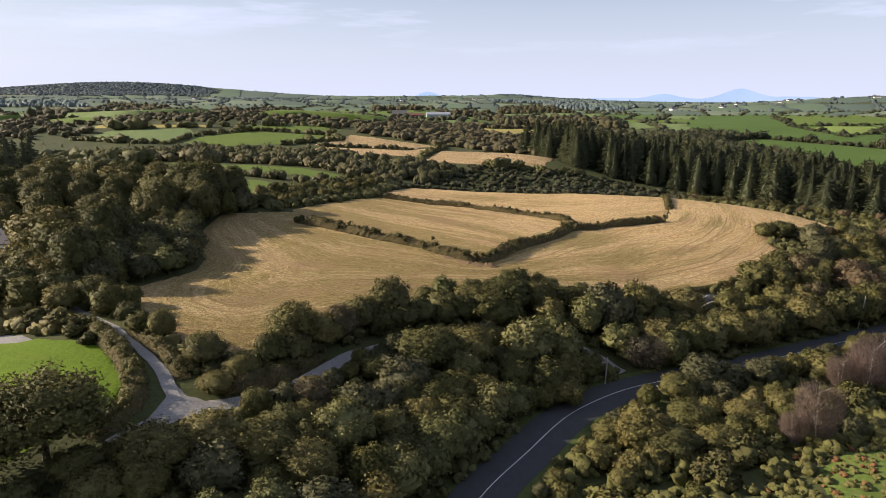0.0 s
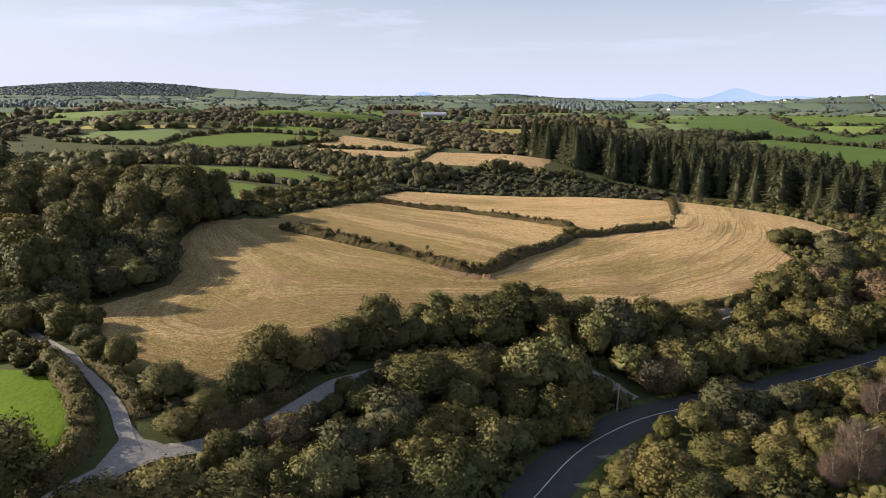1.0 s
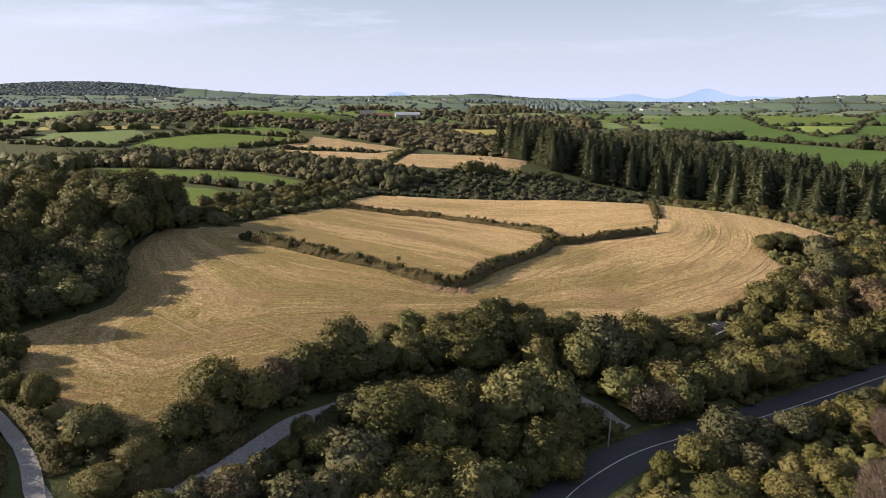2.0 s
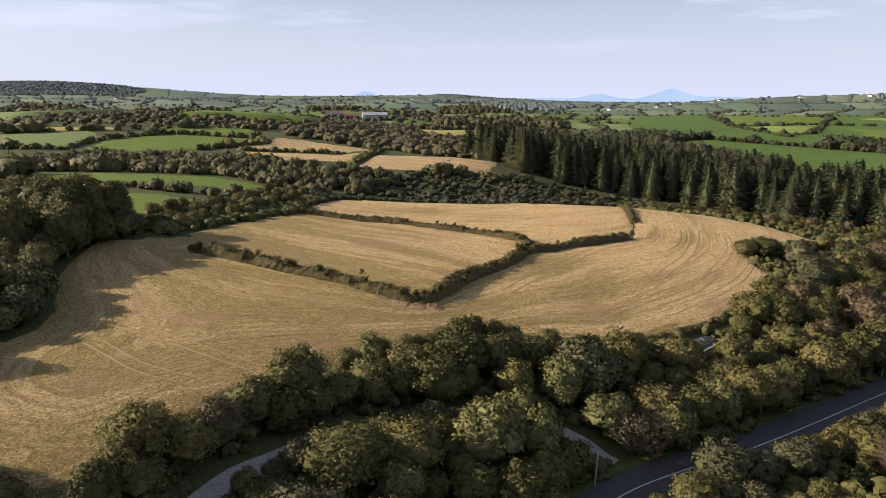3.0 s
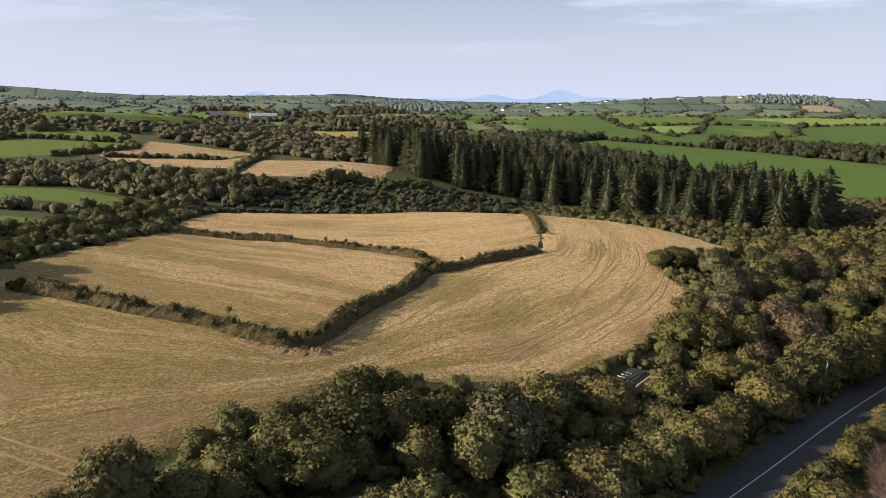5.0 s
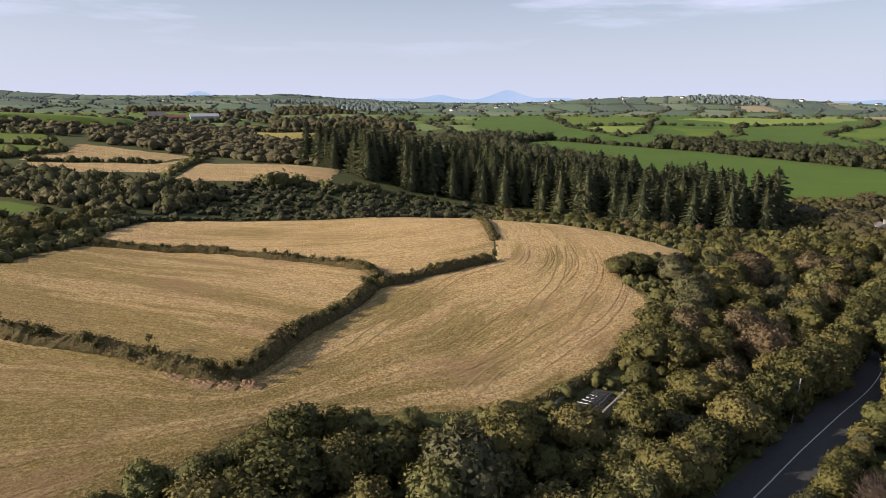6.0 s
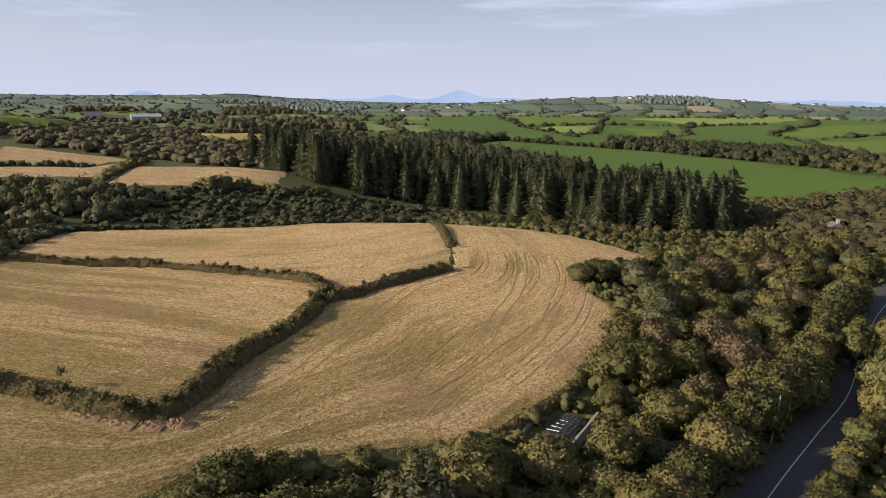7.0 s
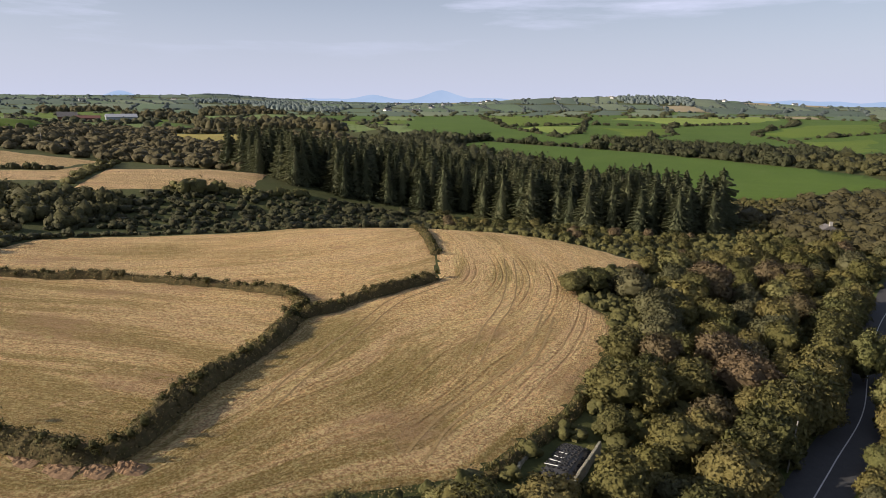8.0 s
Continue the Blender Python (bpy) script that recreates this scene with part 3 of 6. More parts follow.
def twig_crown(seed, h, r, low, n, leaves, size):
    """A thin crown of rising twigs, with few leaves left."""
    rng = np.random.default_rng(seed)
    a = rng.uniform(0, math.tau, n)
    s = np.sqrt(rng.uniform(0, 1, n))
    z0 = h * (low + (1 - low) * rng.uniform(0, 0.75, n))
    env = r * np.sin(np.clip((z0 / h - low) / (1 - low) * 0.85 + 0.12, 0, 1) * math.pi) ** 0.7
    p = np.stack([np.cos(a) * s * env, np.sin(a) * s * env, z0], 1)
    d = unit(np.stack([np.cos(a) * 0.6, np.sin(a) * 0.6, np.full(n, 0.75)], 1) + rng.normal(size=(n, 3)) * 0.35)
    length = (rng.uniform(0.35, 1.0, n) * h * 0.13)[:, None]
    side = unit(np.cross(d, rng.normal(size=(n, 3)))) * 0.032
    q = np.stack([p - side, p + d * length, p + d * length * 1.02 + side * 0.6, p + side], 1).reshape(-1, 3)
    k = leaves
    i = rng.integers(0, n, k)
    lp = p[i] + d[i] * length[i] * rng.uniform(0.2, 1.2, (k, 1))
    v = sprays(lp, unit(rng.normal(size=(k, 3))), size, rng, 0.5)
    norms = np.concatenate([np.repeat(d, 4, 0), np.repeat(unit(lp - np.array([0, 0, h * 0.5])), 4, 0)])
    return np.concatenate([q, v]), quads(n).tolist() + quads(k, len(q)).tolist(), norms


def spruce_crown(seed, h, r):
    """Tiers of drooping boughs, each a row of hanging sprays, round a dark inner body."""
    rng = np.random.default_rng(seed)
    verts, faces, norms = [], [], []
    tiers = 26
    for i in range(tiers):
        k = i / (tiers - 1)
        z = h * (0.04 + 0.94 * k)
        reach = r * 1.1 * (1 - k) ** 0.6 * (0.8 + 0.4 * rng.random()) + 0.12
        m = int(11 - 6 * k)
        for j in range(m):
            a = j * math.tau / m + i * 1.1 + rng.normal() * 0.2
            ln = reach * rng.uniform(0.72, 1.18)
            lift = rng.uniform(-0.5, 0.5) * h / tiers
            out = np.array([math.cos(a), math.sin(a), 0])
            side = np.array([-math.sin(a), math.cos(a), 0])
            steps = max(2, int(ln / 0.7))
            for s in range(steps):
                u = (s + 0.6) / steps
                if u < 0.3:
                    continue
                c = np.array([0, 0, z + lift]) + out * ln * u + np.array([0, 0, -0.3 * ln * u ** 1.5 + 0.1 * ln * u ** 3])
                w = 0.46 * (1.15 - 0.5 * u) * rng.uniform(0.7, 1.3)
                e = 0.5 * ln / steps + 0.2
                drop = np.array([0, 0, -0.25 - 0.35 * rng.random()])
                n = len(verts)
                verts += [c - out * e, c - side * w + drop * 0.6, c + out * e + drop * 0.5, c + side * w + drop * 0.6]
                verts += [c - out * e * 0.9 + side * 0.1, c - out * e * 0.6 + drop * 1.2, c + out * e * 0.7 + drop * 1.5 - side * 0.15, c + out * e + drop * 0.3]
                faces += [[n, n + 1, n + 2, n + 3], [n + 4, n + 5, n + 6, n + 7]]
                norms += [out + side * rng.normal() * 0.4 + np.array([0, 0, 0.3 + 0.4 * u + 0.3 * rng.normal()])] * 8
    seg, rings = 9, 7
    base = len(verts)
    for i in range(rings):
        k = i / (rings - 1)
        for j in range(seg):
            a = j * math.tau / seg
            rr = (r * 0.55 * (1 - k) ** 0.8 + 0.04) * rng.uniform(0.75, 1.2)
            verts.append(np.array([math.cos(a) * rr, math.sin(a) * rr, h * (0.05 + 0.88 * k)]))
            norms.append(np.array([math.cos(a), math.sin(a), 0.2]))
    for i in range(rings - 1):
        for j in range(seg):
            faces.append([base + i * seg + j, base + i * seg + (j + 1) % seg, base + (i + 1) * seg + (j + 1) % seg, base + (i + 1) * seg + j])
    return np.array(verts), faces, np.array(norms)


# kind: name, label, category, reference height and radius, leaf material
KINDS = {
    "scrub": ("hedgerow_tree", "bushy olive-green hedgerow tree with leaves to the ground", "tree", 6, 3.6, "scrub"),
    "light": ("tree", "full light-green tree with a rounded crown", "tree", 6, 3.6, "light"),
    "dark": ("tree", "dense dark-green tree with a shaded crown", "tree", 6, 3.6, "dark"),
    "yellow": ("shrub", "yellow-green shrub in late summer leaf", "shrub", 4, 3, "yellow"),
    "grey": ("willow", "grey-green willow bush with soft rounded crown", "tree", 5, 3.4, "grey"),
    "brown": ("tree", "tree with leaves turning brown in autumn", "tree", 6, 3.8, "brown"),
    "dead": ("bare_tree", "nearly leafless grey-brown tree with fine twigs", "tree", 6, 3.6, "dead"),
    "birch": ("birch", "slender birch with white stems and thin pinkish twigs", "tree", 9, 3.6, "twig"),
    "sparse": ("tree", "open-crowned green tree with visible limbs", "tree", 7, 4, "scrub"),
    "spruce": ("spruce", "tall dark spruce standing in a plantation", "tree", 18, 3.7, "conifer"),
    "tall": ("woodland_tree", "tall mature broad-leaved tree at the wood's edge", "tree", 11, 4.6, "dark"),
    "low": ("bush", "low bramble and gorse bush", "bush", 2, 1.8, "bramble"),
}
SEEDLINGS = {}
PLANTED = []


def seedling(kind, variant, fine):
    """The meshes of one kind of plant: trunk and crown."""
    key = (kind, variant, fine)
    if key in SEEDLINGS:
        return SEEDLINGS[key]
    name, label, category, h, r, leaf = KINDS[kind]
    seed = 100 * list(KINDS).index(kind) + variant * 7 + (50 if fine else 0)
    more, small = (2.2, 0.66) if fine else (1, 1)
    bark = BARK
    if kind == "spruce":
        v, f, nn = spruce_crown(seed, h, r * (1.0 + 0.1 * variant))
        tb = trunk_mesh(seed, h * 0.95, r * 0.3, 0.22, 0)
    elif kind == "birch":
        v, f, nn = twig_crown(seed, h, r, 0.16, 3400, 2600, 0.09)
        tb, bark = trunk_mesh(seed, h, r, 0.1, 7, 0.2), BIRCH_BARK
        second = trunk_mesh(seed + 3, h * 0.85, r, 0.07, 5, 0.3)
        bmesh.ops.transform(second, matrix=pose(0.5, 0.3, 0, 6, -9, 40), verts=second.verts)
        tmp = bpy.data.meshes.new("stem")
        second.to_mesh(tmp); second.free()
        tb.from_mesh(tmp)
        bpy.data.meshes.remove(tmp)
    elif kind == "dead":
        v, f, nn = twig_crown(seed, h, r, 0.1, 3000, 3200, 0.14)
        tb = trunk_mesh(seed, h, r, 0.16, 10, 0.12)
    elif kind == "sparse":
        v, f, nn = crown(seed, h, r, 0.03, int(2400 * more), 0.22 * small, 40, 0.5)
        tb = trunk_mesh(seed, h, r, 0.2, 9, 0.18)
    elif kind == "tall":
        v, f, nn = crown(seed, h, r, 0.03, 4200, 0.25, 58)
        tb = trunk_mesh(seed, h, r, 0.28, 7, 0.25)
    elif kind == "low":
        v, f, nn = crown(seed, h, r, -0.3, 1200, 0.17, 14, 0.62, level=1)
        tb = trunk_mesh(seed, h, r, 0.06, 3, 0.2)
    else:
        low = {"yellow": -0.12, "grey": -0.02, "scrub": -0.02}.get(kind, 0.02)
        v, f, nn = crown(seed, h, r, low, int(2100 * more), 0.23 * small, 44 if fine else 34)
        tb = trunk_mesh(seed, h, r, 0.16, 6, 0.2)
    cm = leafy("crown", v, f, nn, LEAF[leaf])
    tm = bpy.data.meshes.new("trunk")
    tb.to_mesh(tm); tb.free()
    tm.materials.append(bark)
    SEEDLINGS[key] = (tm, cm)
    return SEEDLINGS[key]


def plant(kind, x, y, h, r, group="", fine=False):
    name, label, category, h0, r0, leaf = KINDS[kind]
    d, k = near_line(x, y, ROAD)
    if -6 < x < 27 and x > ROAD[k[0]][0]:  # cut back on the inner side of the bend
        room = max(0.3, (d[0] - 3.4) / (0.75 * h + 0.7 * r))
        if room < 1:
            h, r = h * room, r * room
    rng = random.Random(int(x * 91 + y * 57 + 5))
    tm, cm = seedling(kind, rng.randrange(4 if kind != "spruce" else 5), fine)
    m = pose(x, y, ground(x, y) - 0.05, 0, 0, rng.uniform(0, 360)) @ Matrix.Diagonal((r / r0, r / r0, h / h0, 1))
    thing = empty(name, m)
    part("trunk", tm, None, thing)
    part("crown", cm, None, thing)
    PLANTED.append((x, y, r))
    return tagged(thing, label, category, group)


def free_spot(x, y, gap, road=5.2):
    if near_line(x, y, ROAD)[0][0] < road or near_line(x, y, TRACKS)[0][0] < 2.6:
        return False
    for poly in FIELD_POLYGONS:
        if inside(x, y, poly)[0]:
            return False
    return all((x - a) ** 2 + (y - b) ** 2 > (gap + 0.45 * r) ** 2 for a, b, r in PLANTED)


def fill(poly, kinds, heights, gap, group, seed, limit=200, fine=False, road=5.2):
    """Plants over a patch of ground, no two closer than the gap."""
    rng = random.Random(seed)
    xs, ys = [p[0] for p in poly], [p[1] for p in poly]
    made = tries = 0
    while made < limit and tries < limit * 30:
        tries += 1
        x, y = rng.uniform(min(xs), max(xs)), rng.uniform(min(ys), max(ys))
        if not inside(x, y, poly)[0]:
            continue
        kind = rng.choice(kinds)
        h = rng.uniform(*heights)
        r = h * KINDS[kind][4] / KINDS[kind][3] * rng.uniform(0.85, 1.2)
        if free_spot(x, y, gap, road):
            plant(kind, x, y, h, r, group, fine)
            made += 1
    return made


CLUMPS = {}


def clump(variant, leaves):
    """One far tree or bush, a unit across and high: a heap of rounded lobes, with loose sprays where it is near enough to show them."""
    key = (variant, leaves)
    if key not in CLUMPS:
        rng = np.random.default_rng(900 + variant)
        lobes, level = (11, 1) if leaves >= 100 else (8, 1) if leaves >= 40 else (5, 1) if leaves >= 25 else (2, 1)
        c = np.stack([rng.uniform(-0.62, 0.62, lobes), rng.uniform(-0.62, 0.62, lobes), rng.uniform(0.2, 0.72, lobes)], 1)
        c[0] = (0, 0, 0.5)
        rad = np.concatenate([[0.56], rng.uniform(0.16, 0.36, lobes - 1)])
        v, f, n = lobed(c, rad, max(0, leaves - 24), 0.12, rng, 1.0, ratio=0.5, scatter=0.24, level=level, heart=np.array([0, 0, 0.15]), share=0.7)
        CLUMPS[key] = (v, f, n)
    return CLUMPS[key]


def thicket(name, spots, material, label, category, leaves=60, seed=1):
    """Many far trees and bushes in one mesh. spots: x, y, height, radius."""
    rng = np.random.default_rng(seed)
    spots = np.asarray(spots, float)
    if not len(spots):
        return None
    z = height(spots[:, 0], spots[:, 1])
    flat = {k: (np.concatenate([np.asarray(f) for f in clump(k, leaves)[1]]), np.array([len(f) for f in clump(k, leaves)[1]])) for k in range(8)}
    out, norms, loops, sizes, start = [], [], [], [], 0
    for (x, y, h, r), g in zip(spots, z):
        kind = int(rng.integers(8))
        v, _, n = clump(kind, leaves)
        a = rng.uniform(0, math.tau)
        ca, sa_ = math.cos(a), math.sin(a)
        out.append(np.stack([(v[:, 0] * ca - v[:, 1] * sa_) * r + x, (v[:, 0] * sa_ + v[:, 1] * ca) * r + y, v[:, 2] * h + g - 0.1 * h], 1))
        norms.append(np.stack([n[:, 0] * ca - n[:, 1] * sa_, n[:, 0] * sa_ + n[:, 1] * ca, n[:, 2]], 1))
        loops.append(flat[kind][0] + start)
        sizes.append(flat[kind][1])
        start += len(v)
    v, loops, sizes = np.concatenate(out), np.concatenate(loops), np.concatenate(sizes)
    data = bpy.data.meshes.new(name)
    data.vertices.add(len(v)); data.vertices.foreach_set("co", v.ravel())
    data.loops.add(len(loops)); data.loops.foreach_set("vertex_index", loops)
    data.polygons.add(len(sizes)); data.polygons.foreach_set("loop_start", np.concatenate([[0], np.cumsum(sizes)[:-1]]))
    data.update(calc_edges=True)
    data.polygons.foreach_set("use_smooth", [True] * len(sizes))
    data.normals_split_custom_set_from_vertices(np.concatenate(norms))
    data.materials.append(material)
    return tagged(new(name, data), label, category, kind="stuff")


def spots_in(poly, gap, heights, seed, aspect=0.75, jitter=0.5, skip_fields=True):
    """Loose grid of places for a thicket inside poly."""
    rng = np.random.default_rng(seed)
    xs, ys = [p[0] for p in poly], [p[1] for p in poly]
    gx, gy = np.meshgrid(np.arange(min(xs), max(xs), gap), np.arange(min(ys), max(ys), gap))
    x, y = gx.ravel() + rng.uniform(-jitter, jitter, gx.size) * gap, gy.ravel() + rng.uniform(-jitter, jitter, gx.size) * gap
    keep = inside(x, y, poly)
    if skip_fields:
        for p in FIELD_POLYGONS:
            keep &= ~inside(x, y, p)
    x, y = x[keep], y[keep]
    h = rng.uniform(*heights, len(x))
    return np.stack([x, y, h, h * aspect * rng.uniform(0.8, 1.25, len(x))], 1)


def spots_along(line, gap, heights, seed, aspect=0.7, wander=0.8, gaps=0.0):
    rng = np.random.default_rng(seed)
    pts = []
    for a, b in zip(line, line[1:]):
        a, b = np.array(a, float), np.array(b, float)
        n = max(1, int(np.linalg.norm(b - a) / gap))
        for k in range(n):
            if rng.random() < gaps:
                continue
            p = a + (b - a) * (k + rng.random()) / n + rng.normal(size=2) * wander
            h = rng.uniform(*heights) * (1 if rng.random() > 0.12 else 1.7)
            pts.append((*p, h, h * aspect * rng.uniform(0.8, 1.4)))
    return pts


def hedge(line, w, h, label, leaf="hedge", seed=1, size=0.14, thick=85, lumps=0.3):
    """A grown-over field bank: an earth bank with brambles and grass all over it."""
    rng = np.random.default_rng(seed)
    pts = smooth_line(line, 0.6)
    d = unit(np.gradient(pts, axis=0))
    n = np.stack([-d[:, 1], d[:, 0]], 1)
    prof = np.array([(-1.0, -0.12), (-0.85, 0.35), (-0.55, 0.78), (-0.15, 0.95), (0.25, 0.93), (0.6, 0.72), (0.88, 0.3), (1.0, -0.12)])
    k, m = len(prof), len(pts)
    swell = np.convolve(rng.normal(size=m + 8), np.ones(9) / 3, "valid")
    ends = np.minimum(1.0, 0.1 + 0.25 * np.minimum(np.arange(m), np.arange(m)[::-1]))
    scale = ends * (0.92 + 0.2 * swell.clip(-1.2, 1.6))
    q = pts[:, None, :] + n[:, None, :] * (prof[None, :, 0] * w * 0.5 * (0.9 + 0.22 * rng.random((m, k))))[..., None]
    z = height(q[..., 0], q[..., 1]) + prof[None, :, 1] * h * scale[:, None] * rng.uniform(0.85, 1.15, (m, k))
    verts = np.concatenate([q, z[..., None]], 2)
    mid = pts[m // 2]
    shift = np.array([mid[0], mid[1], ground(*mid)])
    verts -= shift
    faces = [(i * k + j, i * k + j + 1, (i + 1) * k + j + 1, (i + 1) * k + j) for i in range(m - 1) for j in range(k - 1)]
    top = empty("hedge", Matrix.Translation(shift))
    part("bank", sheet("bank", verts.reshape(-1, 3), faces, BANK), None, top, "earth bank grown over with dry grass")

    def scatter_on(count, grow, lo, hi):
        i, j = rng.integers(0, m - 1, count), rng.integers(lo, hi, count)
        u, v = rng.random((count, 1)), rng.random((count, 1))
        p = (verts[i, j] * (1 - u) + verts[i + 1, j] * u) * (1 - v) + (verts[i, j + 1] * (1 - u) + verts[i + 1, j + 1] * u) * v
        nn = unit(np.cross(verts[i + 1, j] - verts[i, j], verts[i, j + 1] - verts[i, j]))
        nn[nn[:, 2] < 0] *= -1
        return p + nn * (grow * rng.random((count, 1))), nn
    length = 0.6 * m
    p, nn = scatter_on(int(length * thick), 0.24 * h, 0, k - 1)
    part("foliage", leafy("foliage", sprays(p, unit(nn + 0.6 * rng.normal(size=nn.shape)), size, rng, 0.55), quads(len(p)), np.repeat(unit(nn + 0.3 * rng.normal(size=nn.shape)), 4, 0), LEAF[leaf]), None, top)
    if lumps:
        o = rng.integers(0, m, int(length * lumps))
        c = np.concatenate([pts[o] + n[o] * rng.normal(size=(len(o), 1)) * w * 0.2, (height(pts[o, 0], pts[o, 1]) + h * rng.uniform(0.7, 1.15, len(o)))[:, None]], 1) - shift
        r = h * rng.uniform(0.25, 0.42, len(o))
        vs, fs, ns, start = [], [], [], 0
        for a in range(0, len(o), 20):
            v, f, nn = lobed(c[a:a + 20], r[a:a + 20], 45 * len(c[a:a + 20]), size * 1.1, rng, 0.7, level=1, share=0)
            vs.append(v); ns.append(nn); fs += [[e + start for e in g] for g in f]; start += len(v)
        part("bushes", leafy("bushes", np.concatenate(vs), fs, np.concatenate(ns), LEAF[leaf]), None, top)["kind"] = "stuff"
    p, nn = scatter_on(int(length * 24), 0.2, 0, k - 1)
    up = unit(np.concatenate([rng.normal(size=(len(p), 2)), np.full((len(p), 1), 0.4)], 1))
    part("grass", sheet("grass", sprays(p, up, 0.15, rng, 0.3), quads(len(p)), LEAF["straw"]), None, top, "dry grass on the bank")["kind"] = "stuff"
    return tagged(top, label, "hedge", "field hedges")

# ---- ground, fields, roads ----
def graded(lo, hi, fine_lo, fine_hi, step, growth):
    v = list(np.arange(fine_lo, fine_hi + step, step))
    s = step
    while v[-1] < hi:
        s *= 1 + growth
        v.append(v[-1] + s)
    s = step
    while v[0] > lo:
        s *= 1 + growth
        v.insert(0, v[0] - s)
    return np.array(v)


gx = graded(-4600, 4600, -80, 135, 2.0, 0.07)
gy = graded(-1500, 4700, 20, 262, 2.0, 0.07)
mx, my = np.meshgrid(gx, gy)
mz = height(mx, my)
nx, ny = len(gx), len(gy)
gv = np.stack([mx.ravel(), my.ravel(), mz.ravel()], 1)
gi = np.arange(nx * ny).reshape(ny, nx)
gf = np.stack([gi[:-1, :-1].ravel(), gi[:-1, 1:].ravel(), gi[1:, 1:].ravel(), gi[1:, :-1].ravel()], 1)
ground_ob = part("ground", sheet("ground", gv, gf, GROUND), None, smooth=True)
tagged(ground_ob, "rolling rough ground with grass and scrub litter", "ground", kind="structure")

TRACK_LINE = [(-33.2, 59.5), (-31.5, 62.5), (-29.5, 66), (-26.7, 68.4), (-23.2, 70.6), (-19, 75.2), (-15.2, 82.5), (-12, 87.4), (-7.8, 91.8), (-2, 96.5), (5.5, 101.2), (14, 103.6), (20.5, 101.9), (24.2, 98.9), (26.3, 96.8)]
SPUR_LINE = [(-29.5, 67), (-32.2, 70.9), (-34.3, 74.1), (-37.6, 77.8), (-42, 82), (-46.8, 86.8), (-54, 93), (-63, 101)]
TRACK, SPUR = smooth_line(TRACK_LINE), smooth_line(SPUR_LINE)
TRACKS = np.concatenate([TRACK, SPUR])

OUTER = [(-54, 101), (-46, 91.5), (-36, 82.5), (-28.6, 80.5), (-24.5, 84), (-15.9, 100.9), (-7.2, 110.2), (2.9, 118), (8.7, 123.6), (24.8, 125), (38.5, 125),
         (55.6, 134.4), (67.4, 144), (77.5, 153.5), (80.3, 160.2), (79.5, 166), (82.6, 172.2), (86.5, 178.6), (98, 183), (116, 190)]
CREST = [(111, 199), (104, 214), (95, 228), (84, 239), (77, 244)]
GAP_HEDGE = [(76, 243), (72.5, 228), (68, 211), (63.4, 195)]
STUB = [(57.8, 180.5), (41.4, 173.8), (35.8, 170), (29.2, 167.2)]
CROSS = [(29.2, 167.2), (24.6, 158.6), (16, 148), (12.5, 143.2), (8.4, 136.6), (5, 133.2)]
LOWER = [(5, 133.2), (-2.3, 137.7), (-7.3, 141.9), (-17, 147.2), (-27, 153.5), (-36.1, 158.6)]
UPPER = [(-23, 207.3), (-6.9, 201.9), (3.5, 198.8), (16.2, 190.6), (20.8, 187.6), (31.2, 177.5), (30.2, 170)]
OUTER_FINE = smooth_line([(-60, 172), (-58, 150), (-53, 136), (-47.5, 122), (-51, 108), (-47, 94), (-36, 86), (-26, 87), (-15, 102), (-5, 112), (8, 121), (25, 123.5), (40, 124), (64, 139), (82, 160), (95, 186), (101, 215), (102, 260)])
INNER_FINE = smooth_line([(-44, 164), (-36, 158.6), (-17, 147.2), (-2.3, 137.7), (5, 133), (12, 143), (24.5, 158.5), (29.5, 167), (42, 174), (57, 181), (64, 196), (72, 228), (76, 246)])


def rows_outer(x, y):
    """Rows that follow the field's edge outside and the banks inside, as the mower went round."""
    outer, inner = near_line(x, y, OUTER_FINE)[0], near_line(x, y, INNER_FINE)[0]
    return 46 * outer / (inner + outer + 1e-3) + 0.35 * np.sin(x * 0.11 + 2 * np.sin(y * 0.07))


def rows_slant(x, y):
    return (x * 25 + y * 41) / 48 + 0.0009 * (x - 10) ** 2


def rows_upper(x, y):
    return (x * 9 + y * 40) / 41 - 0.012 * np.maximum(0, x - 30) ** 2


def regrown(x, y):
    """Second growth of grass: thickest at the field's low end, and where the gap in the banks is driven through."""
    return (1.6 * ease(-x + 0.4 * (130 - y), -28, 18) + 0.7 * np.exp(-((x - 66) ** 2 + (y - 182) ** 2) / 80) + 0.35 * np.exp(-((x - 36) ** 2 + (y - 146) ** 2) / 200)
            + 0.3 * np.exp(-((x - 12) ** 2 + (y - 133) ** 2) / 60) + 0.32 - 0.4 * ease(x + 0.4 * (y - 150), 34, 68))


def regrown_slant(x, y):
    return 0.9 - 0.9 * ease(x + 0.3 * (y - 160), -10, 30)


